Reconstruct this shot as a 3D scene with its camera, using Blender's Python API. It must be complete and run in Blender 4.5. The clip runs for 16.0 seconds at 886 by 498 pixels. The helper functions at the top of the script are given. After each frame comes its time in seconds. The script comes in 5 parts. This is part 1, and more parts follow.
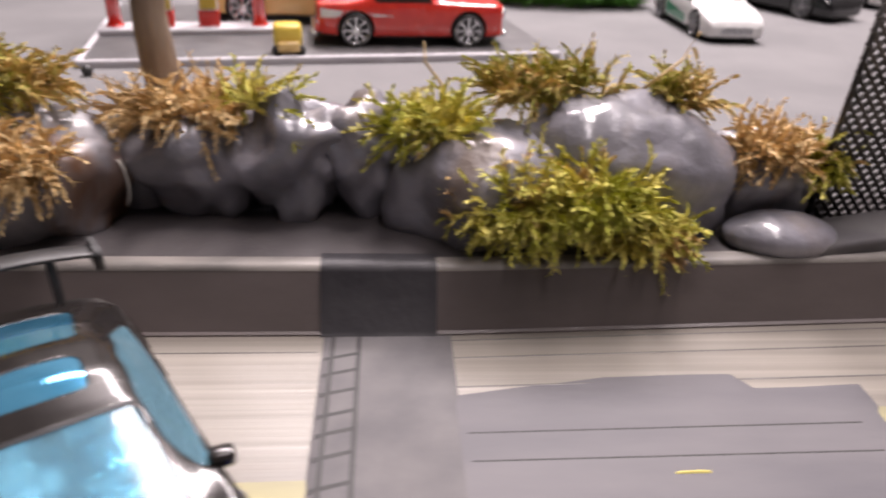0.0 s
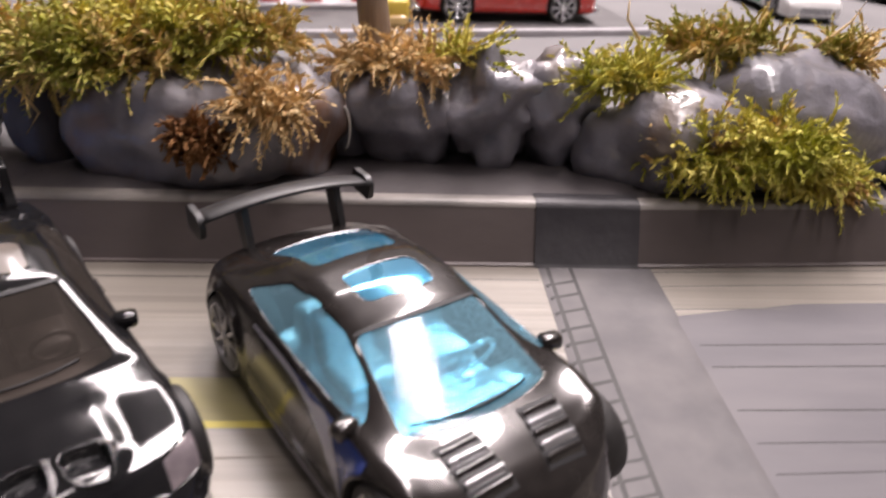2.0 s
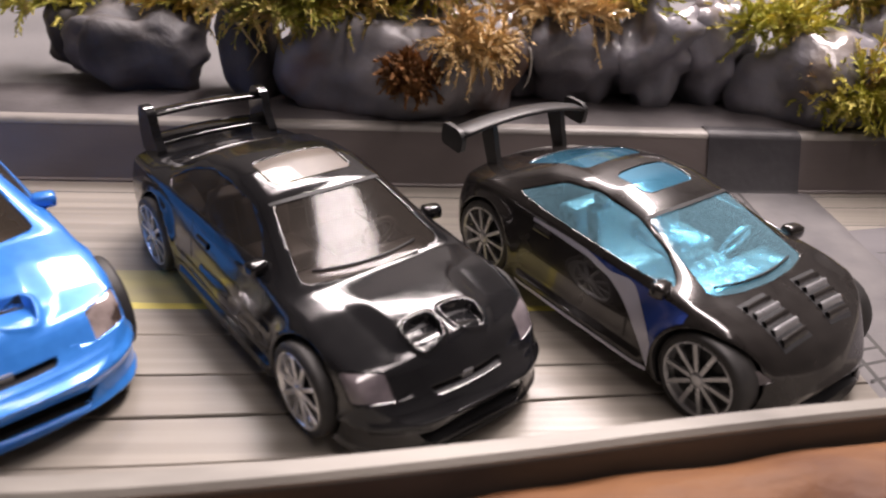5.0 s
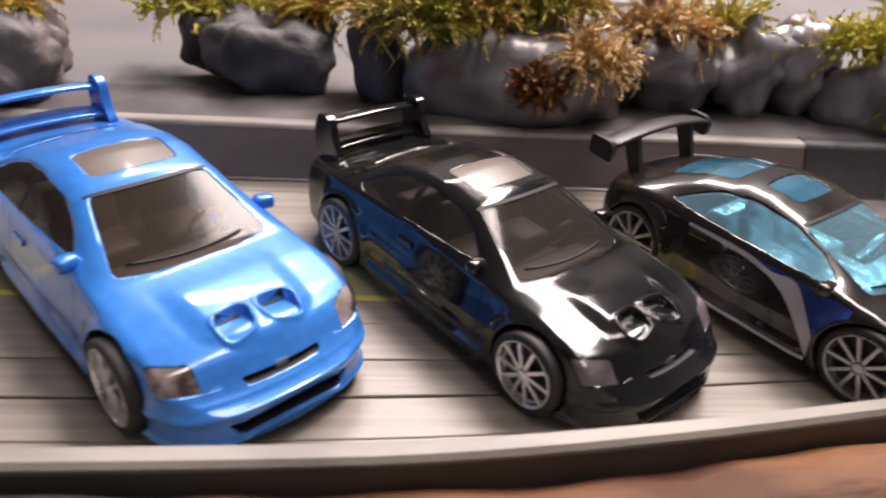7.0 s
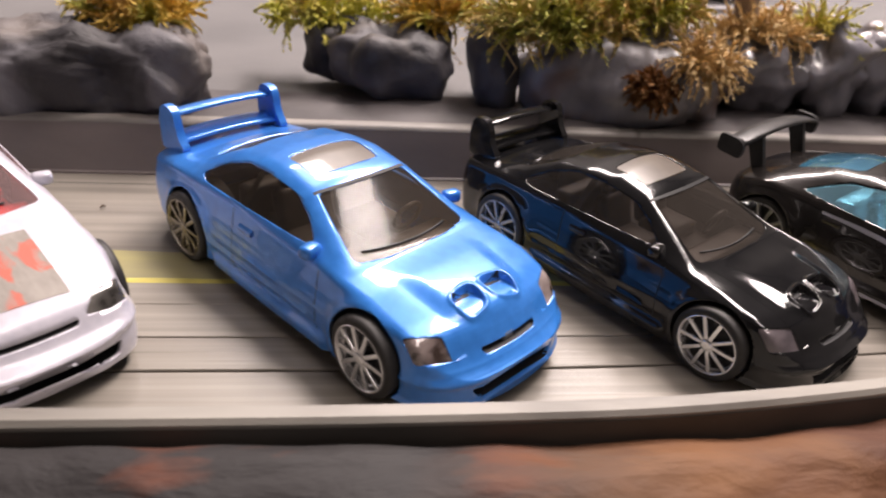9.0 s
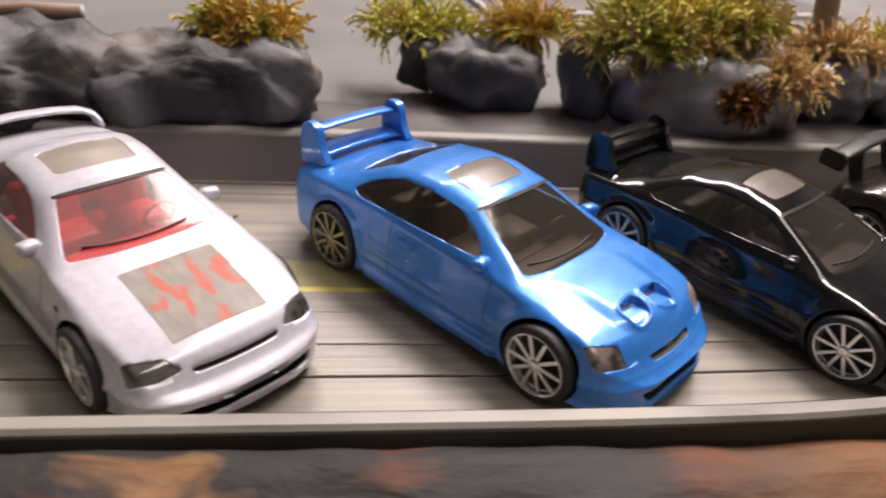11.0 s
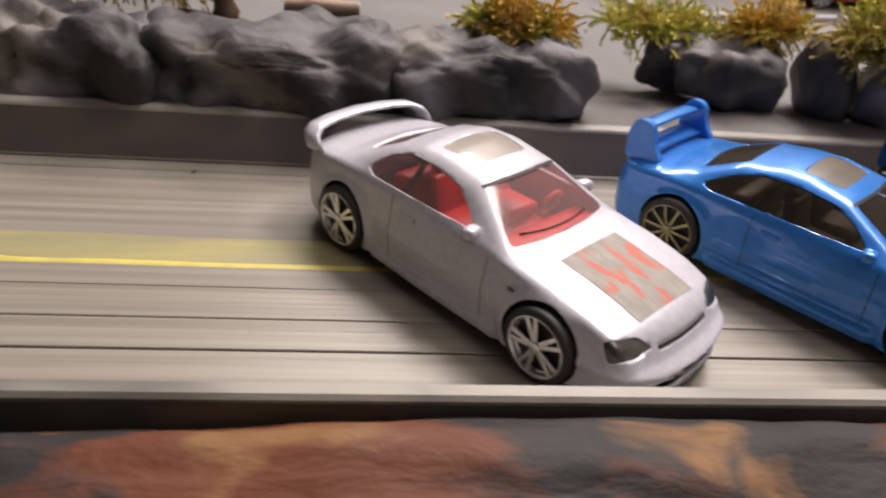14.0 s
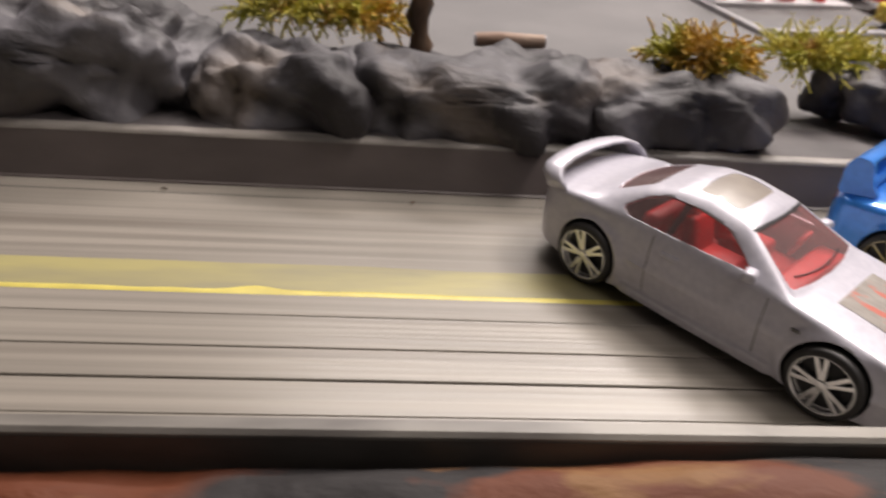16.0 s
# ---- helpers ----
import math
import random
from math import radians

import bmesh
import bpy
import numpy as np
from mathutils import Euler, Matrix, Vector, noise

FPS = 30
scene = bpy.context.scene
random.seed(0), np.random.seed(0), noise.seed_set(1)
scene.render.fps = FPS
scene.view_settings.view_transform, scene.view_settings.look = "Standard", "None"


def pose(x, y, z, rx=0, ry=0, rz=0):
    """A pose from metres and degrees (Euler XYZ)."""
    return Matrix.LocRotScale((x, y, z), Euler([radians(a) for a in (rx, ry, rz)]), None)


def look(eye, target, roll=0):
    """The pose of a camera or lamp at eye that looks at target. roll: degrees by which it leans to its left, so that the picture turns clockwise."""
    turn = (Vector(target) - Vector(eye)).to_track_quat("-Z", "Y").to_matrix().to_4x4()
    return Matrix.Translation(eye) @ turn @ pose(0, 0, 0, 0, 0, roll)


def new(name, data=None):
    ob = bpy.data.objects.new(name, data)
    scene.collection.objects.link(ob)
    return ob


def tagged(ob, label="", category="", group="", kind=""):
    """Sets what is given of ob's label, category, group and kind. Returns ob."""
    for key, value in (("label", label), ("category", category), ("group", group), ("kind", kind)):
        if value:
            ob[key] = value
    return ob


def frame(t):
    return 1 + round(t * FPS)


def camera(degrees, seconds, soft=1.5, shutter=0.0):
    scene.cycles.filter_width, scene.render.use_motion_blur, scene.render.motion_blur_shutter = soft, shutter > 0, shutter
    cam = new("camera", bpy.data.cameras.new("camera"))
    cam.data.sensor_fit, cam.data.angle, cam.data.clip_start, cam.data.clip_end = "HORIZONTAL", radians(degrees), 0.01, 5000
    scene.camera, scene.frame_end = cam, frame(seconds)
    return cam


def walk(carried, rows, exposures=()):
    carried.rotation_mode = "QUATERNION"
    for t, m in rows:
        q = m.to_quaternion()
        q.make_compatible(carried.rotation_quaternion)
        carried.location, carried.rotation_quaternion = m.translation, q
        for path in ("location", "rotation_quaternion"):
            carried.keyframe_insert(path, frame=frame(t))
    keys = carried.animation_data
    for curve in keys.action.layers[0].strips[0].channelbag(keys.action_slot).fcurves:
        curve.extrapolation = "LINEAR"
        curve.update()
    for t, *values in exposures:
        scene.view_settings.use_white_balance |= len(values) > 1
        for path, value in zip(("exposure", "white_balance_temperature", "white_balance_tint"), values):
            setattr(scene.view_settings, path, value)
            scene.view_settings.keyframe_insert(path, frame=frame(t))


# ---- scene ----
cam = camera(61.0, 16.0, soft=1.9, shutter=0.8)
cam.data.dof.use_dof, cam.data.dof.focus_distance, cam.data.dof.aperture_fstop = True, 0.102, 34.0
PATH = [
    (0, (0.00916, 0.04256, 0.06174), (0.02056, 0.17439, -0.00890), 2.53),
    (0.5, (-0.00243, 0.04155, 0.06244), (0.00883, 0.17341, -0.00817), 2.74),
    (1, (-0.00980, 0.03999, 0.06157), (0.00066, 0.17197, -0.00896), 2.63),
    (1.5, (-0.01675, 0.03595, 0.06107), (-0.00727, 0.16720, -0.01092), 2.44),
    (2, (-0.02229, 0.03095, 0.05844), (-0.01208, 0.16201, -0.01381), 2.93),
    (2.5, (-0.02778, 0.02658, 0.05561), (-0.01697, 0.15728, -0.01719), 3.01),
    (3, (-0.03448, 0.02301, 0.05268), (-0.02367, 0.15329, -0.02087), 3.19),
    (3.5, (-0.04120, 0.02293, 0.05156), (-0.03087, 0.15260, -0.02313), 3.10),
    (6, (-0.06528, 0.01241, 0.05703), (-0.05240, 0.14160, -0.01810), 3.69),
    (6.5, (-0.07271, 0.01150, 0.05803), (-0.05868, 0.14014, -0.01784), 4.27),
    (7, (-0.08050, 0.01023, 0.05905), (-0.06616, 0.13859, -0.01722), 4.59),
    (7.5, (-0.08740, 0.00806, 0.05841), (-0.07264, 0.13652, -0.01762), 4.64),
    (8, (-0.09410, 0.00583, 0.06009), (-0.07907, 0.13440, -0.01569), 4.76),
    (8.5, (-0.10066, 0.00341, 0.06056), (-0.08563, 0.13216, -0.01490), 4.31),
    (11, (-0.12933, -0.00049, 0.06501), (-0.11174, 0.12740, -0.01138), 4.68),
    (11.5, (-0.13715, -0.00127, 0.06463), (-0.11949, 0.12652, -0.01191), 4.74),
    (12, (-0.14551, -0.00241, 0.06531), (-0.12840, 0.12519, -0.01166), 4.82),
    (12.5, (-0.15711, -0.00396, 0.06506), (-0.14011, 0.12329, -0.01251), 4.88),
    (13, (-0.16668, -0.00491, 0.06368), (-0.15003, 0.12230, -0.01405), 5.16),
    (13.5, (-0.17527, -0.00368, 0.06207), (-0.15880, 0.12371, -0.01539), 5.62),
    (14, (-0.18333, -0.00268, 0.06409), (-0.16709, 0.12470, -0.01344), 5.59),
    (14.5, (-0.19178, -0.00247, 0.06456), (-0.17552, 0.12499, -0.01284), 5.96),
    (15, (-0.20043, -0.00272, 0.06395), (-0.18408, 0.12517, -0.01271), 6.08),
    (15.5, (-0.21213, -0.00324, 0.06512), (-0.19602, 0.12459, -0.01169), 6.17),
    (16, (-0.22134, -0.00236, 0.06985), (-0.20798, 0.12475, -0.00865), 5.23),
]
walk(cam, [(t, look(eye, target, roll)) for t, eye, target, roll in PATH],
     [(0.0, 0.55, 6500, 20), (3.0, 0.58, 6650, 20), (8.0, 0.55, 6900, 19), (12.0, 0.32, 6950, 15), (16.0, 0.28, 6800, 13)])

# ---- light: a bright panel overhead beyond the track, a dimmer one farther back, an added fill behind the camera, in a closed room ----
def area(name, eye, target, sx, sy, watts, colour):
    data = bpy.data.lights.new(name, "AREA")
    data.shape, data.size, data.size_y, data.energy, data.color = "RECTANGLE", sx, sy, watts, colour
    ob = new(name, data)
    ob.matrix_world = look(eye, target)
    return ob


area("overhead_area_lamp", (0.25, 0.60, 0.90), (0.25, 0.6001, 0.0), 0.18, 0.78, 15.5, (1.0, 0.94, 0.91))
area("overhead_area_lamp", (-0.09, 0.93, 0.90), (-0.09, 0.9301, 0.0), 0.54, 0.15, 8.0, (1.0, 0.94, 0.91))
# weak fill, added to lift the rock fronts; stands for no known panel
area("overhead_area_lamp", (0.16, -0.16, 0.90), (0.16, -0.1599, 0.0), 0.12, 0.6, 2.1, (1.0, 0.93, 0.9))
world = bpy.data.worlds.new("world")
scene.world = world
world.use_nodes = True
world.node_tree.nodes["Background"].inputs[0].default_value = (0.5, 0.5, 0.52, 1)
world.node_tree.nodes["Background"].inputs[1].default_value = 0.2


# ---- materials ----
def nodes_of(name):
    m = bpy.data.materials.new(name)
    m.use_nodes = True
    nt = m.node_tree
    return m, nt, nt.nodes["Principled BSDF"]


def mat(name, a, b=None, rough=0.5, metal=0.0, scale=200.0, detail=6.0, bump=0.0, bump_scale=None, coat=0.0,
        stretch=(1, 1, 1), lo=0.35, hi=0.65, island=0.0, rough_var=0.1, distort=0.0, c=None, c_scale=60.0, c_lo=0.5, c_hi=0.62, along=None):
    """Two colours mixed by noise, a third in patches, with fine relief."""
    m, nt, p = nodes_of(name)
    n, l = nt.nodes, nt.links
    tc = n.new("ShaderNodeTexCoord")
    mp = n.new("ShaderNodeMapping")
    mp.inputs["Scale"].default_value = stretch
    l.new(tc.outputs["Object"], mp.inputs["Vector"])

    def noisy(s, d=detail, dist=distort):
        t = n.new("ShaderNodeTexNoise")
        t.inputs["Scale"].default_value, t.inputs["Detail"].default_value, t.inputs["Distortion"].default_value = s, d, dist
        l.new(mp.outputs[0], t.inputs["Vector"])
        return t.outputs[0]

    def ramp(src, lo_, hi_):
        r = n.new("ShaderNodeMapRange")
        r.inputs[1].default_value, r.inputs[2].default_value = lo_, hi_
        l.new(src, r.inputs[0])
        return r.outputs[0]

    def mix(f, c1, c2):
        x = n.new("ShaderNodeMix")
        x.data_type = "RGBA"
        l.new(f, x.inputs[0])
        for sock, col in ((x.inputs[6], c1), (x.inputs[7], c2)):
            if isinstance(col, tuple):
                sock.default_value = (*col, 1)
            else:
                l.new(col, sock)
        return x.outputs[2]

    b = b or tuple(v * 0.8 for v in a)
    fac = ramp(noisy(scale), lo, hi)
    if island:
        geo = n.new("ShaderNodeNewGeometry")
        ad = n.new("ShaderNodeMath")
        ad.operation = "MULTIPLY_ADD"
        ad.inputs[1].default_value, ad.use_clamp = island, True
        sub = n.new("ShaderNodeMath")
        sub.operation = "SUBTRACT"
        sub.inputs[1].default_value = 0.5
        l.new(geo.outputs["Random Per Island"], sub.inputs[0])
        l.new(sub.outputs[0], ad.inputs[0])
        l.new(fac, ad.inputs[2])
        fac = ad.outputs[0]
    col = mix(fac, a, b)
    if c:
        col = mix(ramp(noisy(c_scale, 4.0, 0.6), c_lo, c_hi), col, c)
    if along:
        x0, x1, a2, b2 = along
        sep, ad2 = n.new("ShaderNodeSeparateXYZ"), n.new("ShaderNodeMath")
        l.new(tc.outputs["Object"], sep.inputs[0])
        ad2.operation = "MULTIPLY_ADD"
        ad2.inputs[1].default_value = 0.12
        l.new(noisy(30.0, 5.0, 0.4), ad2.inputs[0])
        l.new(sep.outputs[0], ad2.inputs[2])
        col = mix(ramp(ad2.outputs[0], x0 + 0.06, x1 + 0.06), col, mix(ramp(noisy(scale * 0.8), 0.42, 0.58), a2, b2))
    l.new(col, p.inputs["Base Color"])
    r = n.new("ShaderNodeMapRange")
    r.inputs[3].default_value, r.inputs[4].default_value = max(0.02, rough - rough_var), min(1, rough + rough_var)
    l.new(noisy(scale * 0.5), r.inputs[0])
    l.new(r.outputs[0], p.inputs["Roughness"])
    p.inputs["Metallic"].default_value = metal
    p.inputs["Coat Weight"].default_value = coat
    p.inputs["Coat Roughness"].default_value = 0.04
    if bump:
        bn = n.new("ShaderNodeBump")
        bn.inputs["Strength"].default_value = 1.0
        bn.inputs["Distance"].default_value = bump
        l.new(noisy(bump_scale or scale * 3, 8.0), bn.inputs["Height"])
        l.new(bn.outputs[0], p.inputs["Normal"])
    return m


def glass(name, tint, gloss_rough=0.09, gloss=0.5, haze=0.0, milk=(0.5, 0.5, 0.5)):
    """A thin moulded pane: tinted see-through, slightly cloudy, with a gloss that grows at grazing angles."""
    m, nt, p = nodes_of(name)
    n, l = nt.nodes, nt.links
    n.remove(p)
    tr, gl, mx, fr = n.new("ShaderNodeBsdfTransparent"), n.new("ShaderNodeBsdfGlossy"), n.new("ShaderNodeMixShader"), n.new("ShaderNodeFresnel")
    tr.inputs[0].default_value = (*tint, 1)
    gl.inputs["Roughness"].default_value = gloss_rough
    fr.inputs[0].default_value = 1.45
    half = n.new("ShaderNodeMath")
    half.operation = "MULTIPLY"
    half.inputs[1].default_value = gloss
    l.new(fr.outputs[0], half.inputs[0])
    l.new(half.outputs[0], mx.inputs[0])
    cloud, df, tex = n.new("ShaderNodeMixShader"), n.new("ShaderNodeBsdfDiffuse"), n.new("ShaderNodeTexNoise")
    df.inputs[0].default_value = (*milk, 1)
    tex.inputs["Scale"].default_value, tex.inputs["Detail"].default_value = 160.0, 5.0
    amount = n.new("ShaderNodeMapRange")
    amount.inputs[1].default_value, amount.inputs[2].default_value = 0.35, 0.65
    amount.inputs[3].default_value, amount.inputs[4].default_value = 0.4 * haze, 1.6 * haze
    l.new(tex.outputs[0], amount.inputs[0])
    l.new(amount.outputs[0], cloud.inputs[0])
    l.new(tr.outputs[0], cloud.inputs[1])
    l.new(df.outputs[0], cloud.inputs[2])
    l.new(cloud.outputs[0], mx.inputs[1])
    l.new(gl.outputs[0], mx.inputs[2])
    l.new(mx.outputs[0], n["Material Output"].inputs[0])
    return m


M = {}
M["track"] = mat("track_plastic", (0.225, 0.205, 0.178), (0.30, 0.273, 0.236), rough=0.33, scale=230, stretch=(0.035, 2.6, 1), lo=0.38, hi=0.62, bump=0.00006, bump_scale=420, rough_var=0.12, c=(0.17, 0.15, 0.128), c_scale=45, c_lo=0.52, c_hi=0.68)
M["slot"] = mat("slot_black", (0.015, 0.014, 0.014), (0.03, 0.028, 0.026), rough=0.6, scale=500)
M["rail"] = mat("slot_rail", (0.09, 0.085, 0.08), (0.16, 0.15, 0.14), rough=0.5, metal=0.2, scale=300, stretch=(0.2, 1, 1))
M["yellow"] = mat("yellow_paint", (0.37, 0.33, 0.145), (0.28, 0.255, 0.15), rough=0.45, scale=120, stretch=(0.3, 1.5, 1), bump=0.00004, bump_scale=900)
M["yellow_bright"] = mat("yellow_paint_thick", (0.66, 0.57, 0.14), (0.54, 0.46, 0.12), rough=0.4, scale=200)
M["strip"] = mat("grey_joint_paint", (0.085, 0.08, 0.084), (0.135, 0.127, 0.127), rough=0.65, scale=110, bump=0.00012, bump_scale=500)
M["patch"] = mat("dark_grey_patch_paint", (0.085, 0.08, 0.09), (0.13, 0.122, 0.128), rough=0.62, scale=80, stretch=(0.3, 1, 1), bump=0.00006, bump_scale=600)
M["kerb"] = mat("kerb_wall_paint", (0.092, 0.076, 0.072), (0.135, 0.112, 0.107), rough=0.5, scale=70, stretch=(0.5, 1, 1), bump=0.00006, bump_scale=500)
M["kerb_dark"] = mat("kerb_joint_paint", (0.022, 0.02, 0.024), (0.035, 0.033, 0.036), rough=0.55, scale=200, bump=0.0001, bump_scale=500)
M["kerb_lip"] = mat("kerb_lip_worn", (0.30, 0.275, 0.25), (0.13, 0.12, 0.11), rough=0.5, scale=200, stretch=(0.3, 1, 1))
M["rim_wall"] = mat("near_wall_worn", (0.25, 0.235, 0.21), (0.34, 0.32, 0.285), rough=0.42, scale=110, stretch=(0.3, 1, 1), bump=0.00005, bump_scale=700, c=(0.07, 0.063, 0.058), c_scale=60, c_lo=0.5, c_hi=0.7)
M["rim_face_shaded"] = mat("near_wall_face_shaded", (0.05, 0.045, 0.04), (0.09, 0.08, 0.07), rough=0.5, scale=120, stretch=(0.4, 1, 1))
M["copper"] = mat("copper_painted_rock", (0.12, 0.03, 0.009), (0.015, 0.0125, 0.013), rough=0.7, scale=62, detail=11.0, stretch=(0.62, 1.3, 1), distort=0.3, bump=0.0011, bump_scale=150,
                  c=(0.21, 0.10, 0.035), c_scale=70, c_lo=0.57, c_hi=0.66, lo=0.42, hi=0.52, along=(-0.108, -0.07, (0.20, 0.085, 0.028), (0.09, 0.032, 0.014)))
M["ledge"] = mat("shaded_ledge_paint", (0.055, 0.048, 0.05), (0.095, 0.085, 0.086), rough=0.6, scale=60, bump=0.0003, bump_scale=250)
M["ground"] = mat("grey_baseboard_paint", (0.13, 0.126, 0.128), (0.17, 0.164, 0.165), rough=0.75, scale=25, bump=0.00012, bump_scale=700)
M["rock"] = mat("grey_painted_rock", (0.125, 0.12, 0.132), (0.026, 0.023, 0.026), rough=0.6, scale=46, detail=9.0, distort=0.5, lo=0.40, hi=0.60, bump=0.0009, bump_scale=150, c=(0.165, 0.14, 0.125), c_scale=42, c_lo=0.54, c_hi=0.70)
M["rock_wet"] = mat("varnished_dark_rock", (0.30, 0.29, 0.33), (0.14, 0.135, 0.15), rough=0.4, scale=70, bump=0.0009, bump_scale=170, coat=0.8, c=(0.20, 0.16, 0.14), c_scale=60, c_lo=0.55, c_hi=0.7)
M["rock_rust"] = mat("grey_rock_rust_stained", (0.31, 0.295, 0.31), (0.16, 0.15, 0.165), rough=0.42, scale=60, bump=0.0005, bump_scale=150, coat=0.3, c=(0.17, 0.085, 0.045), c_scale=45, c_lo=0.54, c_hi=0.66)
M["moss_green"] = mat("dried_green_moss", (0.40, 0.41, 0.045), (0.72, 0.63, 0.17), rough=0.8, scale=150, island=0.8, c=(0.55, 0.36, 0.15), c_scale=110, c_lo=0.6, c_hi=0.66)
M["moss_mixed"] = mat("dried_olive_tan_moss", (0.33, 0.34, 0.05), (0.66, 0.46, 0.18), rough=0.8, scale=90, island=0.9)
M["moss_tan"] = mat("dried_tan_moss", (0.80, 0.60, 0.32), (0.58, 0.40, 0.18), rough=0.8, scale=150, island=0.8)
M["moss_gold"] = mat("dried_golden_moss", (0.68, 0.46, 0.08), (0.55, 0.36, 0.10), rough=0.8, scale=100, island=0.8, c=(0.46, 0.44, 0.08), c_scale=80)
M["moss_rust"] = mat("rust_brown_moss", (0.36, 0.17, 0.055), (0.19, 0.085, 0.03), rough=0.8, scale=150, island=0.7)
M["bark"] = mat("grey_brown_bark", (0.20, 0.135, 0.09), (0.32, 0.24, 0.18), rough=0.75, scale=150, stretch=(2, 2, 0.4), bump=0.0005, bump_scale=300)
M["bark_dark"] = mat("dark_bark", (0.035, 0.025, 0.02), (0.12, 0.07, 0.04), rough=0.7, scale=200, stretch=(1, 1, 0.5), bump=0.0008, bump_scale=250)
M["log"] = mat("pale_wood", (0.42, 0.31, 0.24), (0.28, 0.18, 0.13), rough=0.7, scale=200, stretch=(0.2, 1, 1), bump=0.0002)
M["glue"] = mat("clear_glue_thread", (0.75, 0.72, 0.66), rough=0.12, coat=1.0)
M["black_plastic"] = mat("black_plastic", (0.02, 0.02, 0.021), (0.035, 0.034, 0.034), rough=0.42, scale=400)
M["tyre"] = mat("tyre_rubber", (0.018, 0.017, 0.017), (0.03, 0.028, 0.027), rough=0.6, scale=600)
M["chrome"] = mat("chrome_rim", (0.93, 0.93, 0.94), (0.80, 0.80, 0.82), rough=0.12, metal=0.75, scale=300, rough_var=0.04)
M["rim_grey"] = mat("grey_rim", (0.5, 0.5, 0.52), (0.38, 0.38, 0.39), rough=0.28, metal=0.65, scale=300)
M["rim_gold"] = mat("bronze_grey_rim", (0.36, 0.33, 0.26), (0.25, 0.22, 0.17), rough=0.25, metal=0.9, scale=300)
M["paint_black"] = mat("black_gloss_paint", (0.008, 0.008, 0.009), (0.012, 0.012, 0.013), rough=0.12, scale=200, coat=0.35, rough_var=0.05, bump=0.00003, bump_scale=400)
M["paint_black_satin"] = mat("black_pearl_paint", (0.02, 0.017, 0.016), (0.03, 0.026, 0.024), rough=0.26, metal=0.35, scale=500, coat=0.8, rough_var=0.05)
M["paint_blue"] = mat("blue_metallic_paint", (0.03, 0.22, 0.72), (0.04, 0.26, 0.80), rough=0.3, metal=0.2, scale=700, coat=0.8, rough_var=0.05)
M["paint_silver"] = mat("silver_lilac_paint", (0.55, 0.54, 0.615), (0.62, 0.605, 0.675), rough=0.36, metal=0.12, scale=900, coat=0.5, rough_var=0.06)
M["paint_red"] = mat("red_gloss_paint", (0.62, 0.025, 0.015), (0.7, 0.04, 0.02), rough=0.25, coat=0.8, scale=200)
M["paint_white"] = mat("white_paint", (0.78, 0.77, 0.76), (0.7, 0.69, 0.68), rough=0.35, coat=0.5, scale=200)
M["paint_tan"] = mat("tan_yellow_paint", (0.62, 0.42, 0.14), (0.68, 0.47, 0.18), rough=0.35, coat=0.5, scale=150)
M["paint_green"] = mat("green_stripe_paint", (0.03, 0.22, 0.12), (0.05, 0.28, 0.16), rough=0.35, coat=0.5, scale=150)
M["decal_blue"] = mat("deep_blue_decal", (0.012, 0.045, 0.25), (0.02, 0.06, 0.32), rough=0.25, coat=0.8, scale=200)
M["decal_white"] = mat("pale_lilac_decal", (0.55, 0.55, 0.66), (0.62, 0.62, 0.72), rough=0.3, coat=0.6, scale=200)
M["hood_panel"] = mat("grey_hood_panel_red_marks", (0.25, 0.225, 0.20), (0.33, 0.30, 0.27), rough=0.62, scale=500, c=(0.50, 0.13, 0.09), c_scale=260, c_lo=0.56, c_hi=0.64, stretch=(0.6, 1.5, 1))
M["lamp_clear"] = mat("smoked_headlight", (0.12, 0.09, 0.085), (0.34, 0.28, 0.265), rough=0.12, coat=1.0, scale=350, c=(0.05, 0.035, 0.03), c_scale=330, c_lo=0.52, c_hi=0.6)
M["lamp_dark"] = mat("dark_headlight", (0.03, 0.028, 0.026), (0.14, 0.13, 0.12), rough=0.12, coat=1.0, scale=300)
M["lamp_black"] = mat("grey_headlight", (0.10, 0.085, 0.095), (0.2, 0.17, 0.18), rough=0.15, coat=1.0, scale=350)
M["lamp_tail"] = mat("red_tail_light", (0.3, 0.02, 0.02), (0.2, 0.015, 0.015), rough=0.15, coat=1.0)
M["seam"] = mat("dark_panel_gap", (0.012, 0.012, 0.014), rough=0.6)
M["roof_blue"] = mat("mirror_blue_roof_glass", (0.07, 0.36, 0.60), (0.16, 0.52, 0.78), rough=0.13, metal=0.75, scale=120, coat=0.8)
M["interior_dark"] = mat("dark_interior_plastic", (0.03, 0.027, 0.025), (0.06, 0.05, 0.045), rough=0.5, scale=300)
M["interior_red"] = mat("red_interior_plastic", (0.62, 0.03, 0.03), (0.5, 0.02, 0.025), rough=0.45, scale=300)
M["interior_chrome"] = mat("bright_chrome_interior", (0.92, 0.95, 0.97), (0.7, 0.8, 0.88), rough=0.2, metal=0.75, scale=250, bump=0.0012, bump_scale=260)
M["sunroof"] = mat("smoked_sunroof", (0.17, 0.145, 0.12), (0.13, 0.11, 0.095), rough=0.34, coat=0.3, scale=200)
M["sunroof_pale"] = mat("pale_smoked_sunroof", (0.34, 0.30, 0.26), (0.28, 0.245, 0.215), rough=0.34, coat=0.3, scale=200)
M["glass_dark"] = glass("smoked_glass", (0.34, 0.29, 0.24), 0.12, 0.5, 0.10, (0.30, 0.24, 0.19))
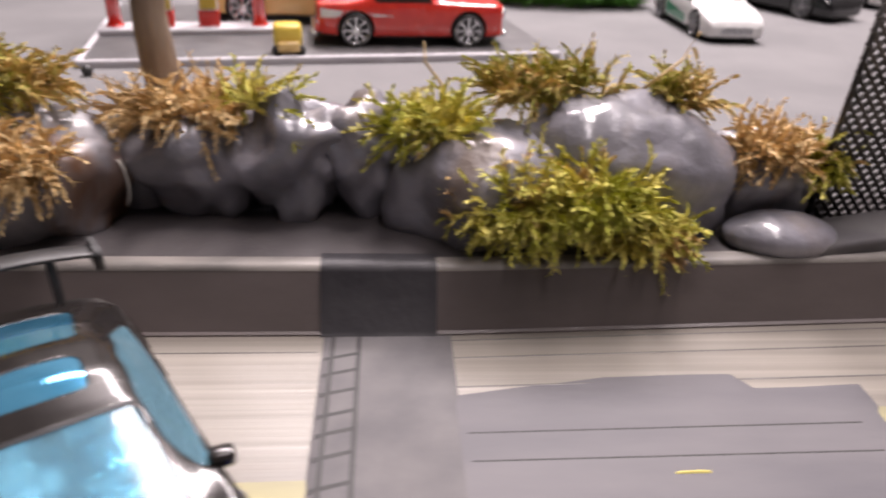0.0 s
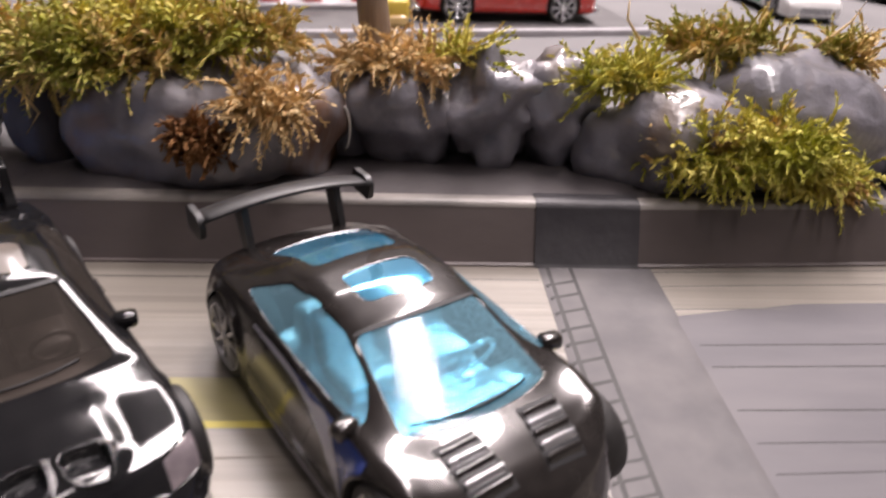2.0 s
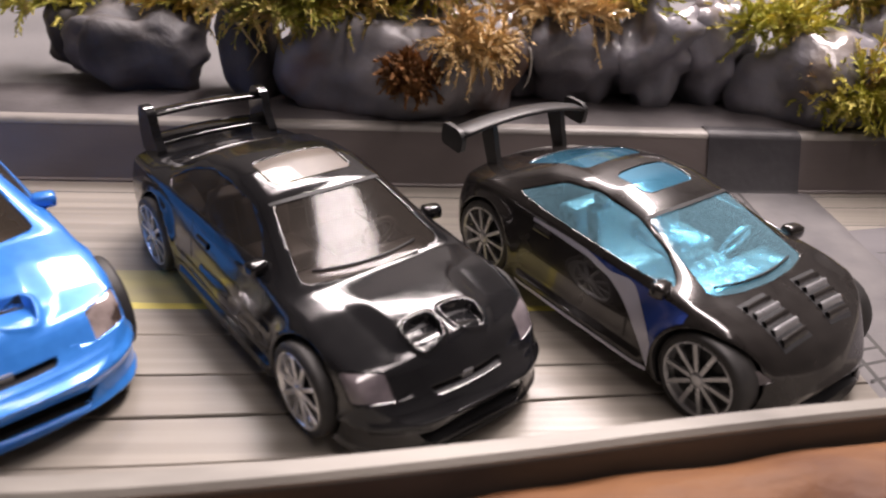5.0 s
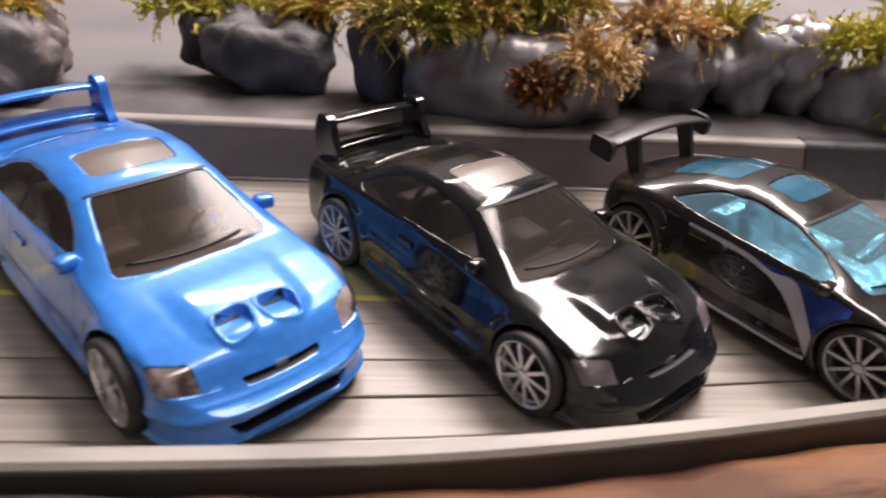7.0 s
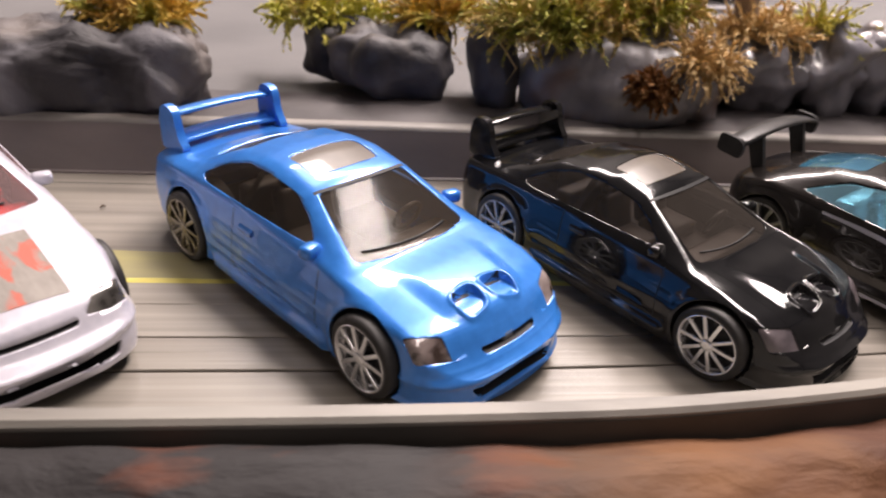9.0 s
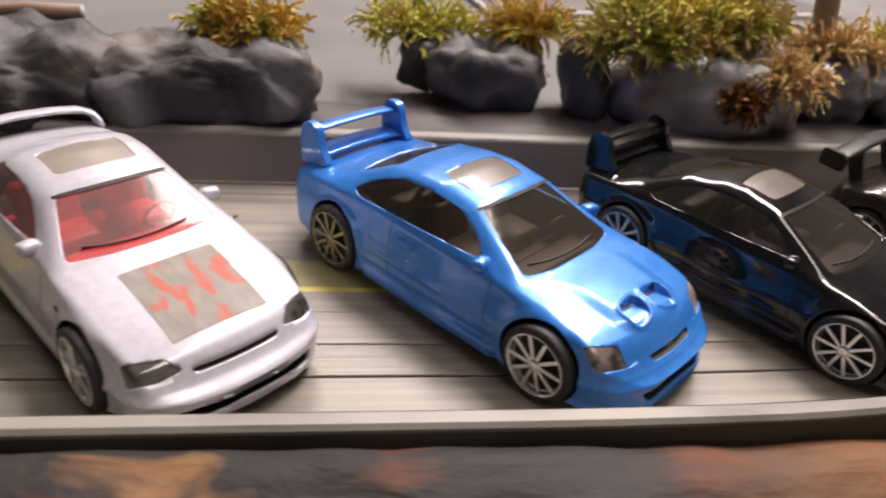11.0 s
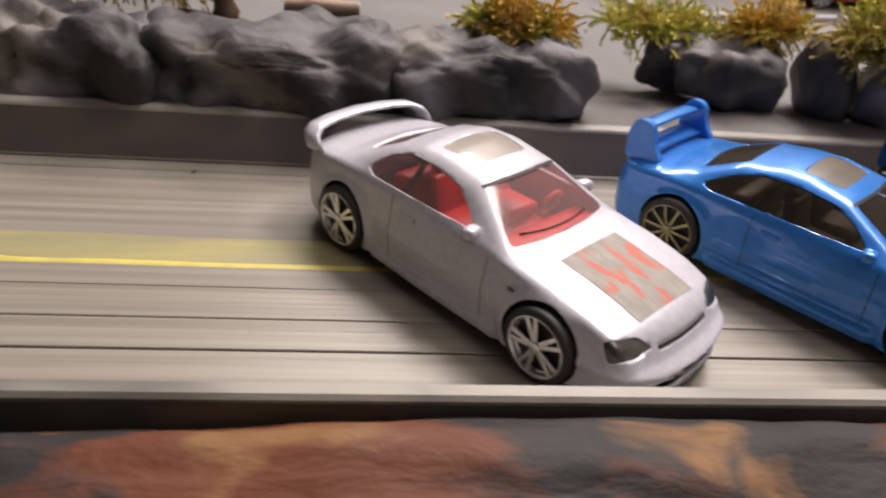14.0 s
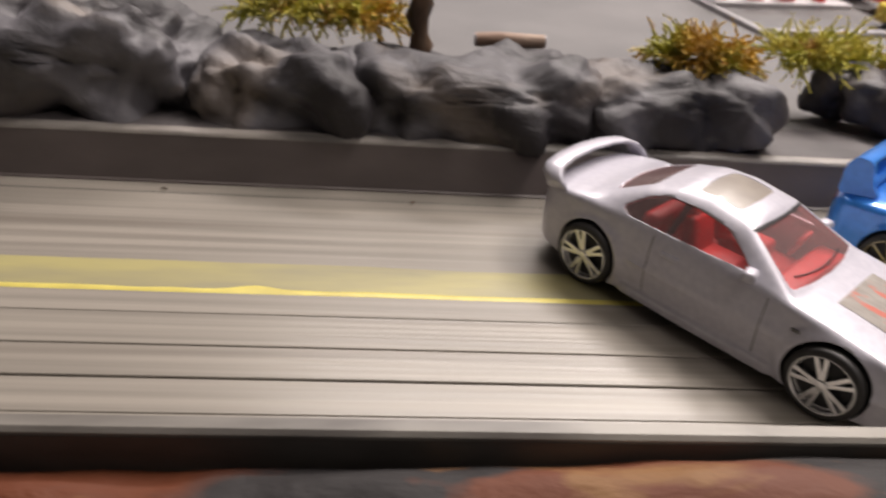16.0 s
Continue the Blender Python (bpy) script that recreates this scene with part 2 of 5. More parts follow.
M["glass_grey"] = glass("dark_smoked_glass", (0.26, 0.23, 0.21), 0.09, 0.5, 0.10, (0.28, 0.24, 0.21))
M["glass_clear"] = glass("pink_tinted_window_plastic", (0.80, 0.56, 0.56), 0.12, 0.95, 0.24, (0.62, 0.42, 0.42))
M["glass_blue"] = glass("blue_window_plastic", (0.26, 0.76, 0.95), 0.09, 0.7, 0.22, (0.35, 0.68, 0.85))
M["slab"] = mat("dark_forecourt", (0.075, 0.07, 0.072), (0.11, 0.105, 0.105), rough=0.6, scale=120)
M["slab_edge"] = mat("pale_forecourt_edge", (0.55, 0.53, 0.55), (0.45, 0.43, 0.45), rough=0.6, scale=150)
M["panel_yellow"] = mat("yellow_pump_face", (0.75, 0.55, 0.08), (0.65, 0.45, 0.06), rough=0.4, scale=200)
M["hedge"] = mat("green_hedge", (0.06, 0.20, 0.025), (0.12, 0.34, 0.05), rough=0.8, scale=200, island=0.8)
M["mesh_metal"] = mat("dark_mesh_metal", (0.05, 0.048, 0.045), (0.11, 0.10, 0.095), rough=0.4, metal=0.8, scale=300)
M["wall_grey"] = mat("grey_blue_wall", (0.33, 0.34, 0.38), (0.40, 0.41, 0.45), rough=0.8, scale=30, bump=0.0002, bump_scale=300)
M["room"] = mat("room_paint", (0.10, 0.094, 0.088), (0.08, 0.075, 0.072), rough=0.9, scale=4)
M["ceiling"] = mat("ceiling_paint", (0.3, 0.29, 0.275), (0.26, 0.25, 0.24), rough=0.9, scale=4)

MM = 0.001


# ---- mesh helpers (all in millimetres) ----
def to_mesh(name, verts, faces, smooth=True):
    me = bpy.data.meshes.new(name)
    me.from_pydata([(x * MM, y * MM, z * MM) for x, y, z in verts], [], faces)
    me.validate()
    me.update()
    if smooth:
        me.shade_smooth()
    return me


def thing(name, label, category, at=None, group="", kind=""):
    ob = new(name)
    if at is not None:
        ob.matrix_world = at
    return tagged(ob, label, category, group, kind)


def part(name, bm, material, parent, label="", smooth=True):
    """One mesh object from a bmesh, or from (verts, faces), under a thing or part."""
    if isinstance(bm, tuple):
        me = to_mesh(name, bm[0], bm[1], smooth)
    else:
        me = bpy.data.meshes.new(name)
        bmesh.ops.scale(bm, vec=(MM, MM, MM), verts=bm.verts)
        bm.to_mesh(me)
        bm.free()
        if smooth:
            me.shade_smooth()
    me.materials.append(material)
    ob = new(name, me)
    ob.parent = parent
    if label:
        ob["label"] = label
    return ob


def solo(name, bm, material, label, category="", group="", kind="", smooth=True):
    return tagged(part(name, bm, material, None, "", smooth), label, category, group, kind)


def box(cx, cy, cz, sx, sy, sz, bevel=0.0, turn=None):
    bm = bmesh.new()
    bmesh.ops.create_cube(bm, size=1.0)
    bmesh.ops.scale(bm, vec=(sx, sy, sz), verts=bm.verts)
    if bevel:
        bmesh.ops.bevel(bm, geom=list(bm.edges), offset=bevel, segments=2, affect="EDGES", profile=0.6)
    if turn is not None:
        bmesh.ops.transform(bm, matrix=turn.to_3x3().to_4x4(), verts=bm.verts)
    bmesh.ops.translate(bm, vec=(cx, cy, cz), verts=bm.verts)
    return bm


def tube(points, radii, sides=10, cap=True):
    """A round bar along points."""
    verts, faces = [], []
    pts = [Vector(p) for p in points]
    for i, p in enumerate(pts):
        d = (pts[min(i + 1, len(pts) - 1)] - pts[max(i - 1, 0)]).normalized()
        u = d.cross(Vector((0.3, 0.2, 1)) if abs(d.z) < 0.9 else Vector((1, 0.1, 0))).normalized()
        v = d.cross(u)
        r = radii[i] if isinstance(radii, (list, tuple)) else radii
        for k in range(sides):
            a = 2 * math.pi * k / sides
            verts.append(tuple(p + r * (math.cos(a) * u + math.sin(a) * v)))
    for i in range(len(pts) - 1):
        for k in range(sides):
            k2 = (k + 1) % sides
            faces.append((i * sides + k, i * sides + k2, (i + 1) * sides + k2, (i + 1) * sides + k))
    if cap:
        faces.append(tuple(range(sides))[::-1])
        faces.append(tuple((len(pts) - 1) * sides + k for k in range(sides)))
    return verts, faces


def lathe_y(profile, sides=32):
    """A solid of revolution about the y axis from (radius, y) pairs."""
    verts, faces = [], []
    for r, y in profile:
        for k in range(sides):
            a = 2 * math.pi * k / sides
            verts.append((r * math.cos(a), y, r * math.sin(a)))
    for i in range(len(profile) - 1):
        for k in range(sides):
            k2 = (k + 1) % sides
            faces.append((i * sides + k, i * sides + k2, (i + 1) * sides + k2, (i + 1) * sides + k))
    return verts, faces


def extrude_x(profile, xs, bend=lambda x, y: y, closed=False):
    """A (y, z) profile carried along the x stations, bent sideways by bend(x, y)."""
    verts = [(x, bend(x, y), z) for x in xs for y, z in profile]
    n, faces = len(profile), []
    for i in range(len(xs) - 1):
        for j in range(n if closed else n - 1):
            j2 = (j + 1) % n
            faces.append((i * n + j, (i + 1) * n + j, (i + 1) * n + j2, i * n + j2))
    if closed:
        faces.append(tuple(range(n))[::-1])
        faces.append(tuple((len(xs) - 1) * n + j for j in range(n)))
    return verts, faces


# ---- the track and its walls ----
def narrow(x):
    """How far the near half of the track is drawn in towards its middle line, to the right."""
    knots, draws = [-400, -90, -60, -38, 3, 60, 200], [1, 1, 0.965, 0.85, 0.71, 0.58, 0.5]
    return float(np.mean([np.interp(x + d, knots, draws) for d in (-21, -14, -7, 0, 7, 14, 21)]))


def bend(x, y):
    far = float(np.interp(x, [-400, 18, 90, 250], [0, 0, 3.0, 16]))
    return 95.5 - (95.5 - y) * narrow(x) if y < 95.5 else y + far * (y - 95.5) / 36


XS = [-420 + 5 * i for i in range(127)]
SLOTS = [(69.0, 0.12), (75.7, 0.42), (82.5, 0.24), (90.0, 0.06)]
prof = [(58.5, 0.0)]
for y, w in SLOTS:
    prof += [(y - w / 2 - 0.12, 0.0), (y - w / 2, -0.12), (y - w / 2, -0.7), (y + w / 2, -0.7), (y + w / 2, -0.12), (y + w / 2 + 0.12, 0.0)]
prof += [(131.6, 0.0), (132.6, 0.0)]
track = solo("road", extrude_x(prof, XS, bend), M["track"], "grey plastic slot track with fine grooves", "track", kind="structure", smooth=False)
for y, w in SLOTS:
    part("slot", extrude_x([(y - w / 2 + 0.01, -0.62), (y + w / 2 - 0.01, -0.62)], XS, bend), M["slot"], track, "black groove")
for y, x0, x1, w in ((127.6, -420, 0, 0.12), (130.2, 18, 210, 0.14), (126.1, 18, 210, 0.14), (119.8, 18, 210, 0.16)):
    part("rail", extrude_x([(y - w, 0.004), (y - w * 0.8, 0.05), (y + w * 0.8, 0.05), (y + w, 0.004)], [x0 + (x1 - x0) * k / 40 for k in range(41)], bend), M["rail"], track, "flush metal rail")


def sheet(x0, x1, low, high, z, nx, ny, follow=True, edge=0.005):
    """A thin raised coat on the track between two edges given as functions of x."""
    verts, faces = [], []
    for i in range(nx + 1):
        x = x0 + (x1 - x0) * i / nx
        a, b = low(x), high(x)
        for j in range(ny + 1):
            y = a + (b - a) * j / ny
            zz = z if 0 < j < ny and 0 < i < nx else edge
            verts.append((x, bend(x, y) if follow else y, zz))
    for i in range(nx):
        for j in range(ny):
            k = i * (ny + 1) + j
            faces.append((k, k + ny + 1, k + ny + 2, k + 1))
    return verts, faces


def wob(seed, amp, freq):
    return lambda x: amp * noise.noise(Vector((x * freq, seed * 7.3, 0.5)))


w1, w2, w3 = wob(1, 0.5, 0.06), wob(2, 0.7, 0.04), wob(3, 0.9, 0.05)
marking = thing("road_marking", "yellow painted centre stripe on the track, patchy", "road marking", kind="structure")
part("stripe", sheet(-420, 1.5, lambda x: 95.9 + 0.3 * w1(x), lambda x: 104.0 + w2(x), 0.06, 300, 4), M["yellow"], marking, "thin translucent yellow coat")
part("stripe_edge", sheet(-420, 1.0, lambda x: 95.3 + 0.3 * w1(x), lambda x: 96.6 + 0.3 * w1(x) + 1.3 * math.exp(-((x + 240) / 3.5) ** 2) + 0.25 * w3(3 * x), 0.12, 400, 3), M["yellow_bright"], marking, "thick bright yellow edge")
part("stripe_edge", sheet(71, 110, lambda x: 110 + w1(x), lambda x: 114 + w2(x), 0.1, 30, 3), M["yellow"], marking)
part("fleck", sheet(42, 46.5, lambda x: 103.5, lambda x: 104.0 + 0.3 * w3(9 * x), 0.3, 10, 3), M["yellow_bright"], marking)
patch_ob = tagged(part("dark_patch", sheet(16.5, 73, lambda x: 66.0 + 0.12 * (x - 16), lambda x: 117.8 + 3.2 * min(1, (x - 16) / 22) - (0 if x < 56 else 3.0 * min(1, (x - 56) / 2)) + 0.4 * w1(2 * x), 0.10, 60, 30), M["patch"], None),
                  "dark grey paint brushed over the track", "paint patch", kind="structure")
for k, y in enumerate((106.3, 111.0, 98.0, 91.0, 84.0)):
    part("slot", sheet(17, 71, lambda x, y=y: y - 0.2, lambda x, y=y: y + 0.2, 0.13, 20, 4), M["slot"], patch_ob)
joint = tagged(part("joint_strip", sheet(0.5, 18.5, lambda x: 64.0, lambda x: 131.8, 0.22, 18, 40, True), M["strip"], None), "grey putty strip over a joint of the track", "joint strip", kind="structure")
for x0, y0, y1 in ((5.2, 66, 131), (1.6, 66, 131)):
    part("crack", sheet(x0, x0 + 0.6, lambda x, y0=y0: y0, lambda x, y1=y1: y1, 0.26, 2, 30, True, 0.24), M["slot"], joint)
for k in range(15):
    y = 71 + 3.9 * k + 1.2 * noise.noise(Vector((k * 1.7, 0.3, 2.0)))
    part("crack", sheet(0.9, 5.2, lambda x, y=y: y - 0.3 + 0.3 * x, lambda x, y=y: y + 0.35 + 0.3 * x, 0.26, 4, 2, True, 0.24), M["slot"], joint)

kerb_prof = [(131.4, -1.0), (131.5, 0.25), (132.0, 0.5), (135.5, 8.2), (135.9, 8.8), (136.6, 9.0), (138.5, 9.0), (138.5, -1.0)]
kerb = solo("wall_north", extrude_x(kerb_prof, XS, bend, True), M["kerb"], "dark brown sloping kerb wall along the track", "kerb wall", kind="structure", smooth=False)
part("lip", extrude_x([(135.5, 8.3), (135.75, 8.9), (136.5, 9.12), (138.3, 9.08)], XS, bend), M["kerb_lip"], kerb, "worn pale top edge")
part("joint_cover", extrude_x([(131.2, 0.1), (131.75, 0.55), (135.2, 8.3), (135.6, 9.0), (136.6, 9.35), (139.0, 9.3), (139.0, 8.9)], [0, 1, 3, 8, 13, 15, 16.5], bend), M["kerb_dark"], kerb, "black putty over the joint")

near_prof = [(60.0, -2.0), (59.9, 8.4), (59.5, 8.9), (57.7, 9.0), (57.2, 8.5), (57.1, -6.0), (58.0, -6.0)]
near = solo("wall_south", extrude_x([(y, z) for y, z in near_prof], XS, bend, True), M["rim_wall"], "thin grey worn wall along the near side of the track", "track wall", kind="structure", smooth=False)
# brown outer face with its shade painted into the colour
part("face", extrude_x([(57.05, 8.1), (57.0, 4.0), (57.0, -5.0)], XS, bend), M["rim_face_shaded"], near, "brown outer face, darkened for shade")


# ---- the ground and the rocky bank in front ----
def ground_z(x, y):
    return float(np.interp(y, [0, 138, 146, 190, 240, 2000], [8.6, 8.6, 8.7, 4.0, 0.0, 0.0])) + 0.25 * noise.noise(Vector((x * 0.03, y * 0.03, 4)))


gx = [-520, -470] + [-420 + 12 * i for i in range(54)] + [260, 330]
gy = [138.3, 142, 147, 153, 160, 170, 180, 195, 210, 230, 260, 300, 350, 420, 480, 540]
gv = [(x, bend(x, y) if y < 180 else y, ground_z(x, y)) for x in gx for y in gy]
gf = [(i * 16 + j, (i + 1) * 16 + j, (i + 1) * 16 + j + 1, i * 16 + j + 1) for i in range(len(gx) - 1) for j in range(15)]
solo("ground", (gv, gf), M["ground"], "grey painted baseboard of the model landscape", "ground", kind="structure")

# kerb-like ledge colour, darkened to hold the shade below the rocks
ly = [138.4, 142, 146, 150, 154, 157, 159]
lv_ = [(x, bend(x, y) + (0.0 if y < 155 else 2.5 * noise.noise(Vector((x * 0.06, 3.0, 1.0)))), ground_z(x, y) + (0.25 if y < 158 else -0.3)) for x in XS for y in ly]
solo("ledge", (lv_, [(i * 7 + j, (i + 1) * 7 + j, (i + 1) * 7 + j + 1, i * 7 + j + 1) for i in range(len(XS) - 1) for j in range(6)]), M["ledge"], "brown-grey ledge behind the kerb wall, darkened for the rocks' shade", "ledge", kind="structure")

bx = [-420 + 2.5 * i for i in range(253)]
NB = 34
bv = []
for x in bx:
    top = float(np.interp(x, [-420, -260, -230, -160, -110, -50, -20, 40, 200], [5.0, 4.0, 4.8, 7.4, 7.0, 5.6, 6.2, 6.5, 6.5]))
    y_edge = bend(x, 57.1) - 0.3
    for j in range(NB + 1):
        u = j / NB
        y = y_edge - 45 * u
        v = Vector((x * 0.022, y * 0.06, 1.7))
        ridge = noise.fractal(v, 0.9, 2.1, 4)
        roll = math.sin(min(1.0, u * 4.2) * math.pi) * 1.2
        z = top - 1.0 * math.exp(-u * 40) - 6.0 * u * u + roll + 1.7 * ridge * min(1, u * 10 + 0.15) + 0.9 * noise.noise(Vector((x * 0.10, y * 0.2, 3))) - 1.1 * abs(noise.noise(Vector((x * 0.035, y * 0.13, 8)))) * min(1, u * 8)
        bv.append((x, y, min(z, 8.6)))
bf = [(i * (NB + 1) + j, i * (NB + 1) + j + 1, (i + 1) * (NB + 1) + j + 1, (i + 1) * (NB + 1) + j) for i in range(len(bx) - 1) for j in range(NB)]
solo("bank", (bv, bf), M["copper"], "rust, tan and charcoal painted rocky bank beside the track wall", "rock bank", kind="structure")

# ---- the room that closes the place; its floor is the table top ----
for nm, c, s_, mt in (("wall_back", (0, 1160, 430), (1840, 30, 1000), "room"), ("wall_front", (0, -760, 430), (1840, 30, 1000), "room"),
                      ("wall_east", (905, 200, 430), (30, 1890, 1000), "room"), ("wall_west", (-905, 200, 430), (30, 1890, 1000), "room"),
                      ("ceiling", (0, 200, 945), (1840, 1950, 30), "ceiling"), ("floor", (0, 200, -20), (1840, 1950, 20), "slab")):
    lab = "dark table top under the model" if nm == "floor" else "plain painted " + nm.split("_")[0] + " round the model"
    solo(nm, box(*c, *s_), M[mt], lab, nm.split("_")[0], kind="structure", smooth=False)


# ---- rocks ----
def rock(cx, cy, cz, rx, ry, rz, seed, rough=0.22, detail=4, boxy=1.0, freq=0.09, turn=0.0, lean=0.0, under=0.0, crease=0.0):
    """A boulder: an ellipsoid broken by noise at two scales, flat beneath."""
    bm = bmesh.new()
    bmesh.ops.create_icosphere(bm, subdivisions=detail, radius=1.0)
    ca, sa = math.cos(radians(turn)), math.sin(radians(turn))
    r0 = min(rx, ry, rz)
    for v in bm.verts:
        d = v.co.normalized()
        s = Vector([math.copysign(abs(c) ** boxy, c) for c in d])
        p = Vector((s.x * rx, s.y * ry, s.z * rz))
        q = p * freq + Vector((seed * 3.7, seed * 1.9, seed * 0.7))
        big = noise.noise(q) * 1.0 + 0.5 * noise.noise(q * 2.1)
        cell = noise.voronoi(q * 1.1)[0][0]
        fine = noise.fractal(q * 5, 0.8, 2.0, 3)
        p += d * r0 * rough * (1.6 * big - 0.8 * cell + 0.17 * fine)
        if crease:
            p -= d * r0 * rough * crease * (1 - abs(noise.noise(q * 1.6 + Vector((9, 4, 2))))) ** 7
        p.x += lean * p.z
        if under and p.z < 0:
            k_ = 1 - under * min(1.0, -p.z / rz * 1.4)
            p.x, p.y = p.x * k_, p.y * k_
        p = Vector((p.x * ca - p.y * sa, p.x * sa + p.y * ca, p.z))
        p += Vector((cx, cy, cz))
        p.z = max(p.z, ground_z(p.x, p.y) - 1.0)
        v.co = p
    return bm


ROCKS = [  # centre, radii, seed, material, label, more
    ((70.5, 144, 10.2), (9.5, 6, 3.6), 1, "rock_wet", "small dark varnished stone on the ledge", dict(rough=0.1)),
    ((71, 157, 14), (13, 9, 9.5), 2, "rock_wet", "dark varnished rock under tan moss", {}),
    ((46, 155, 14), (18.5, 13.5, 15.5), 3, "rock_wet", "large smooth grey varnished boulder with moss", dict(rough=0.15, freq=0.08, boxy=0.85)),
    ((26, 151, 13.5), (16.5, 11.5, 12.5), 4, "rock_wet", "rounded grey boulder half hidden by moss", dict(rough=0.18, freq=0.08)),
    ((6.5, 158, 16), (8.5, 8, 12.5), 5, "rock_wet", "narrow dark varnished stone", dict(rough=0.25, freq=0.13, under=0.25)),
    ((-5, 156, 16.5), (9.5, 8, 12.2), 6, "rock_wet", "dark glossy lumpy stone", dict(rough=0.32, freq=0.15, under=0.25)),
    ((-20, 158, 15.5), (12.5, 9, 11), 7, "rock_wet", "dark rock at the foot of a tree trunk", dict(rough=0.25, freq=0.12, under=0.25)),
    # two added filler rocks keep the gaps behind the stones dark
    ((-8, 168, 12), (27, 7, 12), 27, "rock_wet", "low filler rock added to darken the gaps behind the stones", dict(rough=0.2)),
    ((-32, 164, 13), (8, 8, 11), 28, "rock_wet", "filler rock added to stop light leaking behind the boulders", dict(rough=0.2)),
    ((-53, 152, 13.5), (23.5, 14, 13.5), 8, "rock_rust", "grey boulder with rust stains under a moss cushion", dict(rough=0.2, boxy=0.9)),
    ((-80, 156, 15), (6, 10, 12), 9, "rock", "upright grey slab of rock", dict(rough=0.2, lean=-0.15)),
    ((-101, 160, 15), (15, 10, 8.5), 10, "rock", "low grey rock with a pale top", dict(rough=0.34, boxy=0.85)),
    ((-112, 166, 14), (9, 8, 8), 11, "rock", "small grey rock with pale top", dict(rough=0.3)),
    ((-160, 151, 13), (25, 15, 10.5), 12, "rock", "broad grey carved rock with brown blotches", dict(rough=0.33, boxy=0.72, detail=5, freq=0.075, crease=0.35)),
    ((-202, 151, 13), (33, 16, 10.5), 13, "rock", "long grey carved rock outcrop", dict(rough=0.33, boxy=0.72, detail=5, freq=0.075, crease=0.35)),
    ((-240, 152, 13), (22, 16, 11), 14, "rock", "grey carved rock with dark hollows", dict(rough=0.33, boxy=0.78, detail=5, freq=0.075, crease=0.35)),
    ((-288, 160, 13), (34, 22, 16), 15, "rock", "tall grey carved rock with dark hollows", dict(rough=0.33, boxy=0.72, detail=5, freq=0.065, crease=0.35)),
    ((-348, 165, 13), (36, 22, 19), 16, "rock", "tall grey carved rock", dict(rough=0.33, boxy=0.72, detail=5, freq=0.065, crease=0.35)),
]
for c, r, seed, m_, lab, kw in ROCKS:
    solo("rock", rock(*c, *r, seed, **kw), M[m_], lab, "rock", "rocks along the ledge")


# ---- toy cars ----
def hood(x, zb, w0, w1, wb, zs, zc):
    """A cross-section of bonnet, boot or bumper: half outline from the keel to the crown."""
    h = zs - zb
    return (x, [(0, zb), (w0 * 0.8, zb), (w0, zb + 0.12 * h), (w1, zb + 0.5 * h), (0.5 * (w1 + wb) + 0.15, zb + 0.82 * h), (wb, zs),
                (wb * 0.88, zs + 0.42 * (zc - zs)), (wb * 0.76, zs + 0.62 * (zc - zs)), (wb * 0.42, zs + 0.9 * (zc - zs)), (0, zc)])


def cab(x, zb, w0, w1, wb, zs, wt, zt, wr, zr, zc, mid=0.7):
    """A cross-section through the cabin: shoulder, window top, roof edge, crown."""
    h = zs - zb
    return (x, [(0, zb), (w0 * 0.8, zb), (w0, zb + 0.12 * h), (w1, zb + 0.5 * h), (0.5 * (w1 + wb) + 0.15, zb + 0.82 * h), (wb, zs),
                (wt, zt), (wr, zr), (wr * mid, zr + 0.75 * (zc - zr)), (0, zc)])


def temp(mesh):
    return new("temp", mesh)


def baked(ob):
    dg = bpy.context.evaluated_depsgraph_get()
    me = bpy.data.meshes.new_from_object(ob.evaluated_get(dg))
    return me


def dropped(ob):
    me = ob.data
    bpy.data.objects.remove(ob)
    bpy.data.meshes.remove(me)


SLOTNAMES = ["body", "windshield", "side_window", "rear_window", "sunroof", "underbody", "headlight", "tail_light"]


